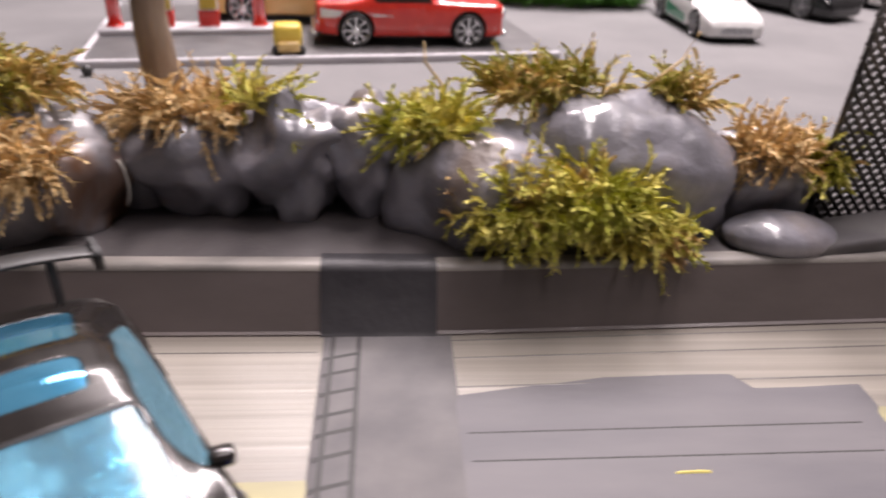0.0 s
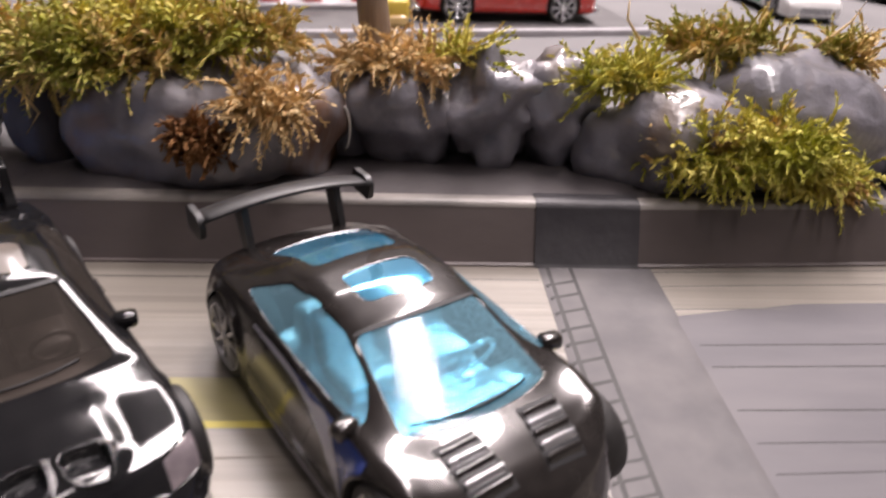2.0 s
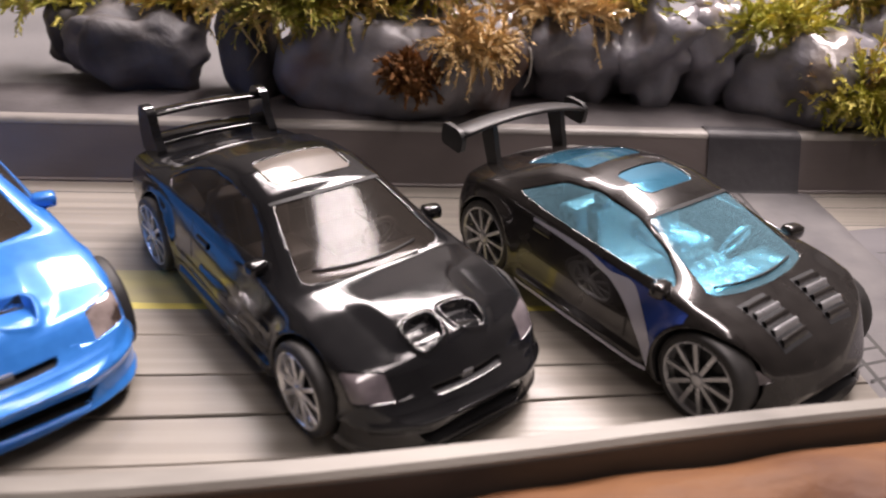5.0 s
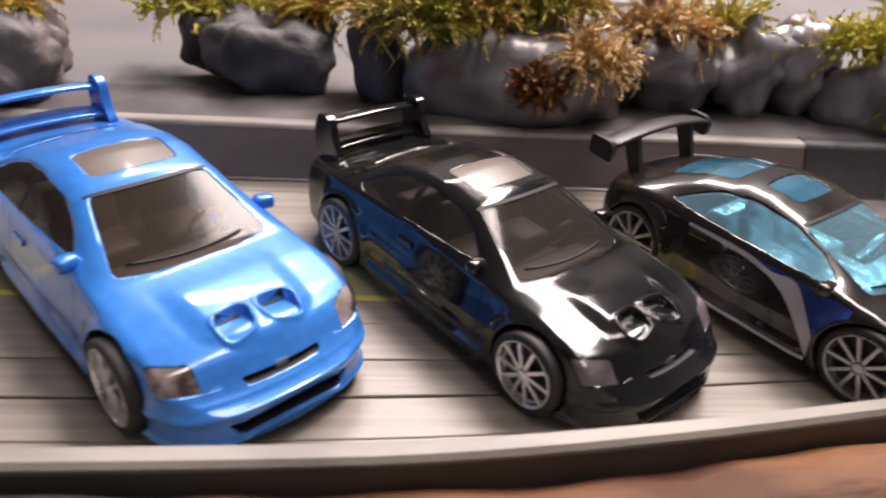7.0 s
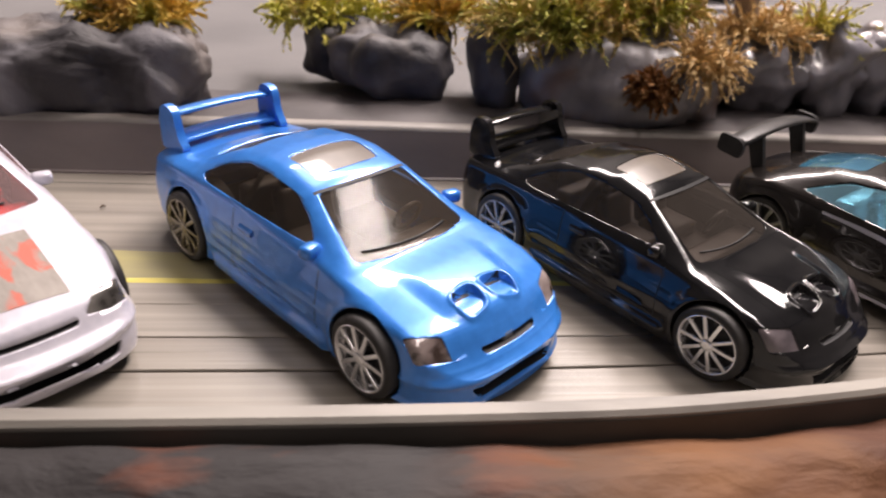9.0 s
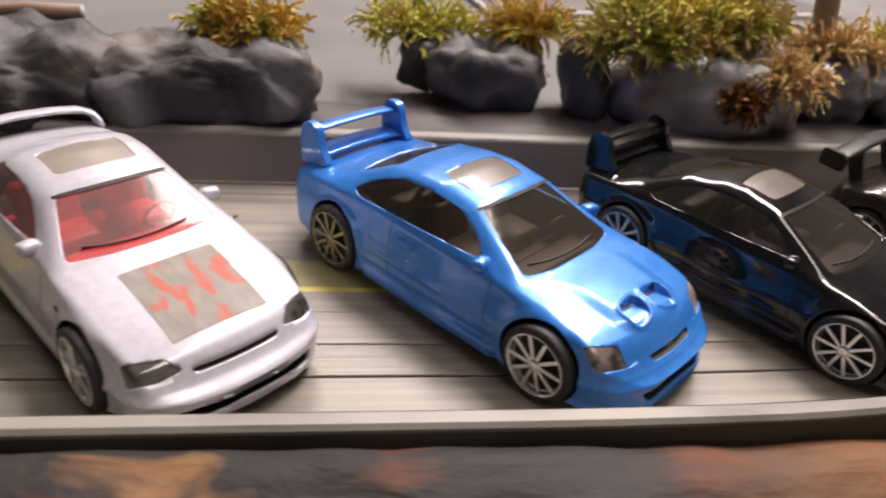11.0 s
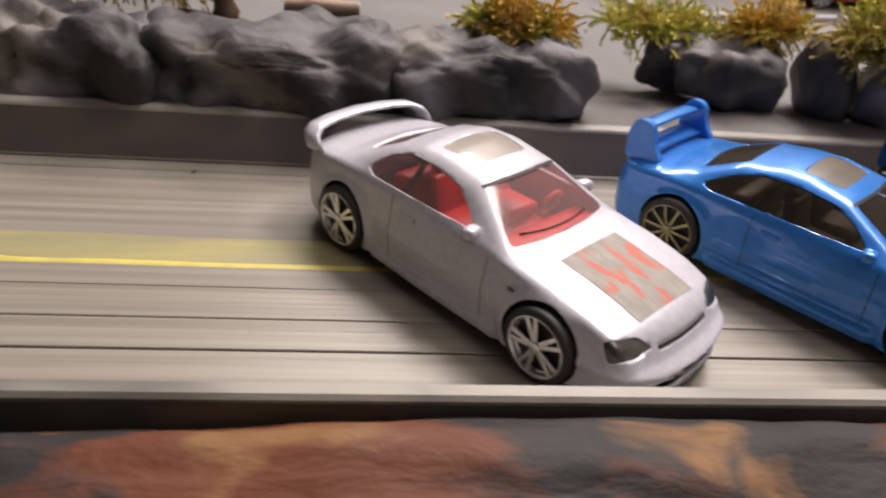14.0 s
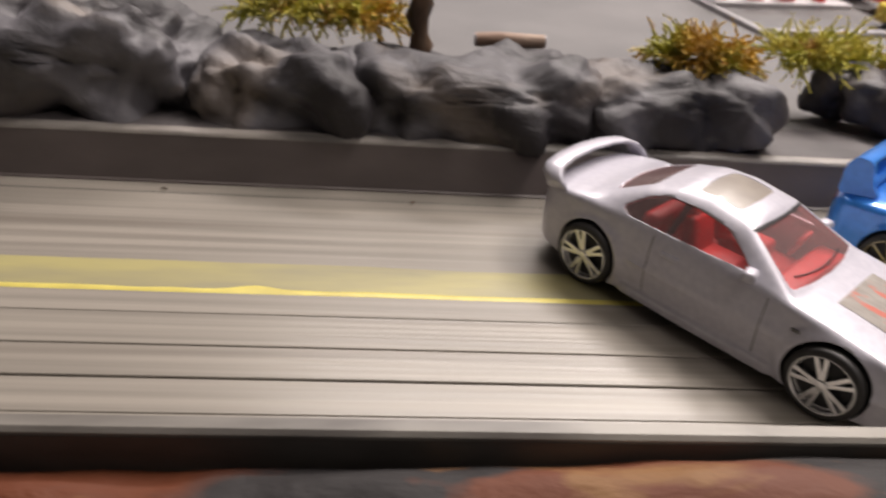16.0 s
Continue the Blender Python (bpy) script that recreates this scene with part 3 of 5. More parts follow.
def car_shell(spec):
    """The closed skin of a car from its sections, smoothed, with wheel arches cut out; faces carry their part's number."""
    secs = spec["sections"]
    n = 10
    verts, faces, tags = [], [], []
    ring = []
    for x, half in secs:
        idx = []
        for k, (y, z) in enumerate(half):
            idx.append(len(verts))
            verts.append((x, y, z))
        for k in range(n - 2, 0, -1):
            idx.append(len(verts))
            verts.append((x, -half[k][0], half[k][1]))
        ring.append(idx)
    m_ = len(ring[0])

    def tag(i, j):
        if j <= 1:
            return 5
        if spec["wind"][0] <= i < spec["wind"][1] and j >= 7:
            return 1
        if spec["rear"][0] <= i < spec["rear"][1] and j >= 7:
            return 3
        if spec["sun"][0] <= i < spec["sun"][1] and j == 8:
            return 4
        if j == 5 and any(a <= i < b for a, b in spec["side"]):
            return 2
        if j == 4 and spec["lamp"][0] <= i < spec["lamp"][1]:
            return 6
        if j == 4 and spec["tail"][0] <= i < spec["tail"][1]:
            return 7
        return 0

    for i in range(len(ring) - 1):
        for k in range(m_):
            k2 = (k + 1) % m_
            j = k if k < n - 1 else m_ - 1 - k
            faces.append((ring[i][k], ring[i][k2], ring[i + 1][k2], ring[i + 1][k]))
            tags.append(tag(i, j))
    faces.append(tuple(ring[0])[::-1])
    faces.append(tuple(ring[-1]))
    tags += [0, 0]
    me = to_mesh("shell", verts, faces)
    for s in range(8):
        me.materials.append(None)
    me.polygons.foreach_set("material_index", tags)
    bm = bmesh.new()
    bm.from_mesh(me)
    bmesh.ops.recalc_face_normals(bm, faces=bm.faces)
    crease = bm.edges.layers.float.new("crease_edge")
    for e in bm.edges:
        t = {f.material_index for f in e.link_faces}
        if len(t) > 1:
            e[crease] = 0.8 if 2 in t else 0.6 if 1 in t or 3 in t else 0.45
    bm.to_mesh(me)
    bm.free()
    ob = temp(me)
    ob.modifiers.new("s", "SUBSURF").levels = 3
    me2 = baked(ob)
    dropped(ob)
    # wheel arches
    cv, cf = [], []
    for hx in spec["hubs"]:
        for side in (1, -1):
            base = len(cv)
            for y in (side * 17, side * 7.5):
                for k in range(40):
                    a = 2 * math.pi * k / 40
                    cv.append((hx + spec["arch"] * math.cos(a), y, spec["hub_z"] + 0.35 + spec["arch"] * math.sin(a)))
            for k in range(40):
                k2 = (k + 1) % 40
                cf.append((base + k, base + k2, base + 40 + k2, base + 40 + k))
            cf.append(tuple(range(base, base + 40)))
            cf.append(tuple(range(base + 79, base + 39, -1)))
    cm = to_mesh("cut", cv, cf, False)
    for s in range(8):
        cm.materials.append(None)
    cm.polygons.foreach_set("material_index", [5] * len(cf))
    bm = bmesh.new()
    bm.from_mesh(cm)
    bmesh.ops.recalc_face_normals(bm, faces=bm.faces)
    bm.to_mesh(cm)
    bm.free()
    body, cut = temp(me2), temp(cm)
    bo = body.modifiers.new("b", "BOOLEAN")
    bo.operation, bo.object, bo.solver = "DIFFERENCE", cut, "EXACT"
    bo.material_mode = "INDEX"
    me3 = baked(body)
    dropped(body)
    dropped(cut)
    return me3


def split(me, number, shrink=0.0):
    """The faces of one part number as a bmesh in millimetres."""
    bm = bmesh.new()
    bm.from_mesh(me)
    bmesh.ops.delete(bm, geom=[f for f in bm.faces if f.material_index != number], context="FACES")
    for f in bm.faces:
        f.material_index = 0
        f.smooth = True
    if shrink:
        bm.normal_update()
        for v in bm.verts:
            v.co -= v.normal * shrink * MM
    bmesh.ops.scale(bm, vec=(1 / MM,) * 3, verts=bm.verts)
    return bm


def islands(bm):
    """Breaks a bmesh into its connected pieces."""
    left, out = set(bm.faces), []
    while left:
        todo, seen = [left.pop()], []
        while todo:
            f = todo.pop()
            seen.append(f)
            for e in f.edges:
                for g in e.link_faces:
                    if g in left:
                        left.discard(g)
                        todo.append(g)
        sub = bmesh.new()
        vm = {}
        for f in seen:
            for v in f.verts:
                if v not in vm:
                    vm[v] = sub.verts.new(v.co)
            sub.faces.new([vm[v] for v in f.verts]).smooth = True
        if len(seen) > 3:
            out.append(sub)
        else:
            sub.free()
    bm.free()
    return sorted(out, key=lambda b: -len(b.faces))


def draper(me):
    from mathutils.bvhtree import BVHTree
    bm = bmesh.new()
    bm.from_mesh(me)
    tree = BVHTree.FromBMesh(bm)
    bm.free()

    def down(x, y, lift=0.12):
        hit = tree.ray_cast(Vector((x, y, 60)) * MM, Vector((0, 0, -1)))
        return (x, y, (hit[0].z / MM if hit[0] else 10) + lift)

    def side(x, z, s, lift=0.12):
        hit = tree.ray_cast(Vector((x, 30 * s, z)) * MM, Vector((0, -s, 0)))
        return (x, (hit[0].y / MM if hit[0] else 13 * s) + s * lift, z)

    def front(y, z, lift=0.12):
        hit = tree.ray_cast(Vector((60, y, z)) * MM, Vector((-1, 0, 0)))
        return ((hit[0].x / MM if hit[0] else 30) + lift, y, z)

    def corner(a, z, s, lift=0.1, cx=18.0):
        d = Vector((math.cos(radians(a)), s * math.sin(radians(a)), 0))
        hit = tree.ray_cast((Vector((cx, 0, z)) + 60 * d) * MM, -d)
        p = hit[0] / MM if hit[0] else Vector((cx, 0, z)) + 14 * d
        return tuple(p + d * lift)
    return down, side, front, corner


def lay(fn, a0, a1, low, high, nu, nv):
    """A patch laid on a skin: fn(a, b) with a from a0 to a1 and b between low(a) and high(a)."""
    verts, faces = [], []
    for i in range(nu + 1):
        a = a0 + (a1 - a0) * i / nu
        for j in range(nv + 1):
            verts.append(fn(a, low(a) + (high(a) - low(a)) * j / nv))
    for i in range(nu):
        for j in range(nv):
            k = i * (nv + 1) + j
            faces.append((k, k + nv + 1, k + nv + 2, k + 1))
    return verts, faces


def wheel(parent, hx, side, z, r, rim_mat, spokes, w=3.6, track_y=12.6, twin=False):
    """Tyre, dished rim, spokes and hub; the outer face looks away from the car."""
    hub = new("wheel")
    hub.parent = parent
    hub.matrix_local = Matrix.LocRotScale((hx * MM, side * track_y * MM, z * MM), Euler((0, 0, 0 if side > 0 else math.pi)), None)
    h = w / 2
    part("tyre", lathe_y([(r * 0.72, -h), (r * 0.93, -h), (r, -h + 0.5), (r, h - 0.6), (r * 0.97, h - 0.15), (r * 0.92, h), (r * 0.84, h + 0.05), (r * 0.80, h - 0.15)], 40), M["tyre"], hub)
    part("rim", lathe_y([(r * 0.82, h - 0.15), (r * 0.805, h + 0.08), (r * 0.77, h + 0.02), (r * 0.74, h - 0.5), (r * 0.71, h - 1.1), (0.01, h - 1.2)], 40), rim_mat, hub)
    part("brake_well", lathe_y([(r * 0.70, h - 1.02), (0.01, h - 1.04)], 32), M["seam"], hub)
    bmj = bmesh.new()
    for k in range(spokes):
        for off in ((-0.17, 0.17) if twin else (0.0,)):
            a = 2 * math.pi * k / spokes + off
            b = box(r * 0.43, h - 0.3, 0, r * 0.70, 0.5, 0.58 if not twin else 0.66, 0.14)
            bmesh.ops.rotate(b, cent=(0, 0, 0), matrix=Matrix.Rotation(a, 3, "Y"), verts=b.verts)
            me = bpy.data.meshes.new("t")
            b.to_mesh(me)
            b.free()
            bmj.from_mesh(me)
            bpy.data.meshes.remove(me)
    part("spokes", bmj, M["chrome"] if rim_mat is M["chrome"] else rim_mat, hub, "", False)
    part("hub_cap", lathe_y([(r * 0.17, h - 0.4), (r * 0.16, h + 0.05), (r * 0.1, h + 0.12), (0.01, h + 0.14)], 16), rim_mat, hub)
    return hub


def coupe_sections(tail=14.4, wide=1.0, nose=0.0, low=1.0, fwd=0.0, head=0.8):
    """Sections of a two-door coupe; low squeezes what lies above the bumper."""
    W = lambda v: v * wide
    secs = [
        hood(34.2 + nose, 2.8, W(8.6), W(9.6), W(9.2), 6.2, 6.6),
        hood(33.5 + nose, 1.9, W(11.0), W(11.9), W(11.2), 7.2, 7.7),
        hood(32.2 + nose, 1.7, W(12.1), W(12.7), W(11.6), 9.2, 10.0),
        hood(28.0, 1.7, W(13.1), W(13.6), W(12.6), 10.7, 11.6),
        hood(21.5, 1.9, W(13.2), W(13.9), W(13.1), 12.3, 12.9),
        hood(16.8 + 0.9 * fwd, 2.0, W(13.3), W(13.8), W(13.0), 12.8, 13.7),
        cab(13.2 + fwd, 2.0, W(13.3), W(13.8), W(13.0), 13.0, W(12.3), 13.3, W(11.2), 13.7, 14.5),
        cab(7.6 + 0.5 * (fwd + head), 2.0, W(13.3), W(13.8), W(12.9), 13.4, W(11.3), 16.4, W(10.3), 17.4, 18.2),
        cab(1.6 + head, 2.0, W(13.3), W(13.8), W(12.8), 13.6, W(10.2), 19.0, W(9.2), 20.2, 21.0),
        cab(-0.4 + head, 2.0, W(13.3), W(13.8), W(12.8), 13.7, W(10.1), 19.3, W(9.1), 20.6, 21.5),
        cab(-6.0 + head, 2.0, W(13.3), W(13.8), W(12.8), 13.9, W(10.0), 19.5, W(9.0), 20.9, 21.8),
        cab(-7.4 + head, 2.0, W(13.3), W(13.8), W(12.8), 13.9, W(10.0), 19.5, W(9.0), 20.8, 21.7),
        cab(-12.6, 2.0, W(13.3), W(13.9), W(12.9), 14.1, W(10.3), 18.7, W(9.2), 20.0, 20.9),
        cab(-18.0, 2.1, W(13.3), W(13.9), W(12.9), 14.3, W(11.6), 15.9, W(10.0), 17.6, 18.4),
        cab(-23.0, 2.3, W(13.2), W(13.8), W(12.6), 14.3, W(11.9), 14.7, W(10.6), 15.0, 15.6),
        hood(-28.5, 2.6, W(13.0), W(13.5), W(12.2), tail - 0.3, tail + 0.3),
        hood(-33.5, 3.0, W(12.4), W(12.9), W(11.4), tail - 0.8, tail - 0.2),
        hood(-35.6, 4.2, W(10.4), W(11.0), W(10.2), tail - 2.2, tail - 1.8),
    ]
    return [(x, [(y, z if z < 12.6 else 12.6 + (z - 12.6) * low) for y, z in half]) for x, half in secs]


# ---- the four parked cars: skins swept from smooth curves, with their openings cut through ----
def curve(knots, soft=0.7):
    """A value along x through knots, rounded over a little length."""
    xs_, vs_ = [k[0] for k in sorted(knots)], [k[1] for k in sorted(knots)]
    return lambda x: float(np.mean([np.interp(x + d * soft, xs_, vs_) for d in (-1, -0.6, -0.2, 0.2, 0.6, 1)]))


def ease(e):
    e = min(1.0, max(0.0, e))
    return e * e * (3 - 2 * e)


def half_section(C, x):
    """Half outline of the body at x, from the keel to the crown, as straight panels with rounded edges."""
    v = {k: f(x) for k, f in C.items()}
    P = [Vector(p) for p in ((0, v["zb"]), (v["ws"], v["zb"]), (v["wm"], v["zm"]), (v["wb"], v["zs"]), (v["wr"], v["zr"]))]
    crown = lambda y: Vector((y, v["zc"] - (v["zc"] - v["zr"]) * (y / v["wr"]) ** 2))
    radii, counts = (0, 0.9, 2.6, v["rs"], v["rr"]), (4, 8, 14, 14)
    out, start = [], P[0]
    for k in range(1, 5):
        before = (P[k] - P[k - 1]).length
        after = (P[k + 1] - P[k]).length if k < 4 else v["wr"]
        d = min(radii[k], 0.45 * before, 0.45 * after)
        a = P[k] + (P[k - 1] - P[k]) * (d / max(before, 1e-6))
        b = P[k] + (P[k + 1] - P[k]) * (d / max(after, 1e-6)) if k < 4 else crown(v["wr"] - d)
        n = counts[k - 1]
        out += [start.lerp(a, i / n) for i in range(n)]
        out += [a.lerp(P[k], u).lerp(P[k].lerp(b, u), u) for u in [i / 6 for i in range(6)]]
        start = b
    out += [crown(start.x * (1 - i / 20)) for i in range(21)]
    return out


def car_skin(spec):
    """The closed skin of a car in metres."""
    C, x0, x1 = spec["curves"], spec["ends"][0], spec["ends"][1]
    n, near = 150, 14
    xs_ = [x0 + 1.4 * (i / near) ** 1.6 for i in range(near)]
    xs_ += [x0 + 1.4 + (x1 - x0 - 2.8) * i / n for i in range(n + 1)]
    xs_ += [x1 - 1.4 * (1 - (i + 1) / near) ** 1.6 for i in range(near)]
    cf, cr = spec["corner"]
    verts, faces, m_ = [], [], 0
    for x in xs_:
        k = 1.0
        for gap, c in ((x1 - x, cf), (x - x0, cr)):
            if gap < c:
                k = min(k, 0.5 + 0.5 * (1 - (1 - gap / c) ** 2.4) ** (1 / 2.4))
        half = [(y * k, z) for y, z in half_section(C, x)]
        ring_ = half + [(-y, z) for y, z in half[-2:0:-1]]
        m_ = len(ring_)
        for y, z in ring_:
            s = 1 if y > 0 else -1
            ay = abs(y)
            if ay > 9 and z < 13.5:
                for hx in spec["hubs"]:
                    r = math.hypot(x - hx, z - spec["hub_z"])
                    ay += spec["flare"] * math.exp(-((r - spec["arch"] - 0.3) / 1.1) ** 2) * ease((12.6 - z) / 2)
                mid = ease((spec["hubs"][0] - 6.6 - x) / 1.2) * ease((x - spec["hubs"][1] - 6.6) / 1.2)
                ay += mid * spec["skirt"] * ease((4.4 - z) / 1.0) * ease((z - 1.2) / 0.6)
                for z0, rise in spec["ridges"]:
                    ay += mid * 0.34 * math.exp(-((z - z0 - rise * x) / 0.42) ** 2)
                lip = ease((x - spec["hubs"][0] - 5.0) / 2.0)
                for z0 in spec["lips"]:
                    ay += lip * 0.45 * math.exp(-((z - z0) / 0.5) ** 2)
            fx = x - spec["bow"][0] * (ay / 12.5) ** 2 * ease((x - 14) / (x1 - 14)) + spec["bow"][1] * (ay / 12.5) ** 2 * ease((-14 - x) / (-14 - x0))
            if x > spec["hubs"][0] + 8:
                fx += sum(0.5 * math.exp(-((z - z0) / 0.6) ** 2) * ease((x - x1 + 3.0) / 2.0) for z0 in spec["lips"])
            verts.append((fx, s * ay if y else 0.0, z))
    for i in range(len(xs_) - 1):
        for k in range(m_):
            k2 = (k + 1) % m_
            faces.append((i * m_ + k, i * m_ + k2, (i + 1) * m_ + k2, (i + 1) * m_ + k))
    faces += [tuple(range(m_))[::-1], tuple((len(xs_) - 1) * m_ + k for k in range(m_))]
    me = to_mesh("skin", verts, faces)
    return outward(me)


def outward(me):
    bm = bmesh.new()
    bm.from_mesh(me)
    bmesh.ops.recalc_face_normals(bm, faces=bm.faces)
    bm.to_mesh(me)
    bm.free()
    for s in range(4):
        me.materials.append(None)
    return me


def rounded(points, r, n=5):
    """A closed outline with its corners rounded."""
    pts, out = [Vector(p) for p in points], []
    for i, p in enumerate(pts):
        a, b = pts[i - 1], pts[(i + 1) % len(pts)]
        d1, d2 = min(r, 0.45 * (a - p).length), min(r, 0.45 * (b - p).length)
        q1, q2 = p + (a - p).normalized() * d1, p + (b - p).normalized() * d2
        out += [q1.lerp(p, u).lerp(p.lerp(q2, u), u) for u in [k / n for k in range(n + 1)]]
    return out


def prism(points, way, a, b, r=1.0):
    """An outline in space pushed along way from a to b: a cutter."""
    way = Vector(way).normalized()
    mid = sum((Vector(p).dot(way) for p in points)) / len(points)
    ring_ = rounded([Vector(p) + way * (mid - Vector(p).dot(way)) for p in points], r)
    n = len(ring_)
    v = [tuple(p + way * a) for p in ring_] + [tuple(p + way * b) for p in ring_]
    return v, [tuple(range(n))[::-1], tuple(range(n, 2 * n))] + [(k, (k + 1) % n, n + (k + 1) % n, n + k) for k in range(n)]


def carve(me, shapes, number=1, operation="DIFFERENCE"):
    """The skin less (or within) the shapes; faces made by the shapes carry the number."""
    verts, faces = [], []
    for v, f in shapes:
        faces += [tuple(i + len(verts) for i in g) for g in f]
        verts += v
    cm = outward(to_mesh("cut", verts, faces, False))
    cm.polygons.foreach_set("material_index", [number] * len(cm.polygons))
    body, cut = temp(me), temp(cm)
    bo = body.modifiers.new("b", "BOOLEAN")
    bo.operation, bo.object, bo.solver, bo.material_mode = operation, cut, "EXACT", "INDEX"
    out = baked(body)
    bpy.data.objects.remove(body)
    dropped(cut)
    if operation == "DIFFERENCE" and len(out.polygons) < len(me.polygons) // 2:
        if len(shapes) == 1:
            return me
        for one in shapes:
            me = carve(me, [one], number)
        return me
    return out


def mirrored(points):
    return [(x, -y, z) for x, y, z in points][::-1]


def both(points, way, a, b, r=1.0):
    return [prism(points, way, a, b, r), prism(mirrored(points), (way[0], -way[1], way[2]), a, b, r)]


def flat_outline(pts, z):
    """Half an outline in plan, listed from the front centre to the rear centre, made whole."""
    full = list(pts) + [(x, -y) for x, y in pts[::-1] if y]
    return [(x, y, z) for x, y in full]


def drum(hx, z, r, y0, y1, n=48):
    v = [(hx + r * math.cos(2 * math.pi * k / n), y, z + r * math.sin(2 * math.pi * k / n)) for y in (y0, y1) for k in range(n)]
    return v, [tuple(range(n))[::-1], tuple(range(n, 2 * n))] + [(k, (k + 1) % n, n + (k + 1) % n, n + k) for k in range(n)]


def crisp(ob, degrees_=38):
    ob.data.set_sharp_from_angle(angle=radians(degrees_))
    return ob


def parked_car(name, label, spec, at):
    """A toy car with cut-out windows, lamps, mouths and wheel arches, a cabin and four wheels."""
    skin = car_skin(spec)
    down, side, front, corner = draper(skin)
    car = thing(name, label, "toy car", at, "row of parked toy cars")
    paint = spec["paint"]
    tops = [prism(flat_outline(spec[k], 0), (0, 0, 1), low, 34, 1.1) for k, low in (("windshield", 9.0), ("rear_window", 11.5), ("sunroof", 16.0))]
    flanks = both([(x, 0, z) for x, z in spec["side_window"]], (0, 1, 0), 7.2, 22, 1.0) + both(spec["headlight"], (0.62, -0.5, 0.6), -1.6, 5.0, 0.6)
    mouths = [prism([(0, y, z) for y, z in m_], (1, 0, 0), depth, 60, 0.5) for m_, depth in spec["mouths"]]
    wells = [drum(hx, spec["hub_z"] + 0.25, spec["arch"], *yy) for hx in spec["hubs"] for yy in ((7.6, 19), (-19, -7.6))]
    me = carve(carve(carve(carve(skin, flanks), mouths, 2), wells, 3), tops + spec.get("bonnet_cut", []))
    for f in me.polygons:
        if f.material_index == 0 and f.normal.z < -0.8 and f.center.z < 0.0032:
            f.material_index = 3
    pieces = islands(split(me, 0))
    body = part("body", pieces[0], paint, car)
    body.data.set_sharp_from_angle(angle=radians(42))
    so = body.modifiers.new("thickness", "SOLIDIFY")
    so.thickness, so.offset = 0.0005, -1
    for k, piece in enumerate(islands(split(me, 3))):
        part("wheel_well" if k else "underbody", piece, M["black_plastic"], car, "", False)
    for piece in islands(split(me, 2)):
        part("intake", piece, M["seam"], car, "dark front opening", False)
    for piece in islands(split(carve(skin, tops, 1, "INTERSECT"), 0, 0.12)):
        mid = sum((v.co for v in piece.verts), Vector()) / len(piece.verts)
        nm = min((abs(np.mean([p[0] for p in spec[k]]) - mid.x), k) for k in ("windshield", "rear_window", "sunroof"))[1]
        part(nm, piece, spec.get(nm + "_glass", spec["glass"]), car).visible_shadow = False
    for piece in islands(split(carve(skin, flanks, 1, "INTERSECT"), 0, 0.1)):
        mid = sum((v.co for v in piece.verts), Vector()) / len(piece.verts)
        if mid.x > spec["hubs"][0]:
            part("headlight", piece, spec["lamp_mat"], car)
        else:
            part("side_window", piece, spec["glass"], car).visible_shadow = False
    r = spec["hub_z"]
    for k, hx in enumerate(spec["hubs"]):
        for s in (1, -1):
            wheel(car, hx, s, r, r, spec["rims"][k], spec["spokes"], track_y=spec["track_y"], twin=spec.get("twin", False))
    # cabin
    fx, rx = spec["cabin"]
    im, zb, cw = spec["interior"], spec["belt"], spec.get("cabin_width", 19.0)
    part("cabin_floor", box((fx + rx) / 2, 0, zb - 5.2, fx - rx, cw, 0.8, 0.2), im, car)
    part("dashboard", box(fx - 1.5, 0, zb - 1.8, 4.5, cw, 2.6, 0.8), im, car)
    for sy in (-4.8, 4.8):
        part("seat", box(fx - 13, sy, zb - 3.6, 7.0, 7.0, 2.4, 0.9), im, car)
        part("seat_back", box(fx - 17.2, sy, zb - 0.4, 2.2, 6.8, 7.0, 0.9, pose(0, 0, 0, 0, -14, 0)), im, car)
        part("headrest", box(fx - 18.4, sy, zb + 3.2, 1.8, 3.6, 2.0, 0.7), im, car)
    part("rear_seat", box(rx + 5.0, 0, zb - 1.6, 4.0, cw - 2, 5, 1.2), im, car)
    ring_ = [(fx - 5.2 + 0.35 * 2.2 * math.sin(a), 4.8 + 2.2 * math.cos(a), zb + 0.3 + 0.94 * 2.2 * math.sin(a)) for a in [2 * math.pi * k / 20 for k in range(21)]]
    part("steering_wheel", tube(ring_, 0.35, 8, False), im, car)
    # mirrors, handles, gaps, posts and seals
    mx, mz = spec["mirror"]
    for s in (1, -1):
        p = side(mx, mz, s, 1.0)
        bm = box(p[0], p[1], p[2], 1.9, 2.6, 1.7, 0.6, pose(0, 0, 0, 0, 0, -14 * s))
        part("mirror", bm, paint, car)
        for gx_, top in spec["gaps"]:
            part("door_gap", lay(lambda z, x, s=s: side(x, z, s, 0.025), 4.2, top, lambda z, g=gx_: g - 0.07 - 0.05 * (z - 6), lambda z, g=gx_: g + 0.07 - 0.05 * (z - 6), 18, 1), M["seam"], car)
        hx_, hz_ = spec["handle"]
        part("door_handle", lay(lambda x, z, s=s: side(x, z, s, 0.32 * (1 - abs((z - hz_) / 0.5) ** 3) + 0.01), hx_ - 1.5, hx_ + 1.5, lambda x: hz_ - 0.5, lambda x: hz_ + 0.5, 6, 6), paint, car)
        if spec.get("post"):
            px, z0, z1 = spec["post"]
            part("window_post", lay(lambda z, x, s=s: side(x, z, s, -0.16), z0, z1, lambda z: px - 0.6 + 0.12 * (z - z0), lambda z: px + 0.6 + 0.12 * (z - z0), 8, 2), M["seam"], car)
    hx0, hw0 = spec["header"]
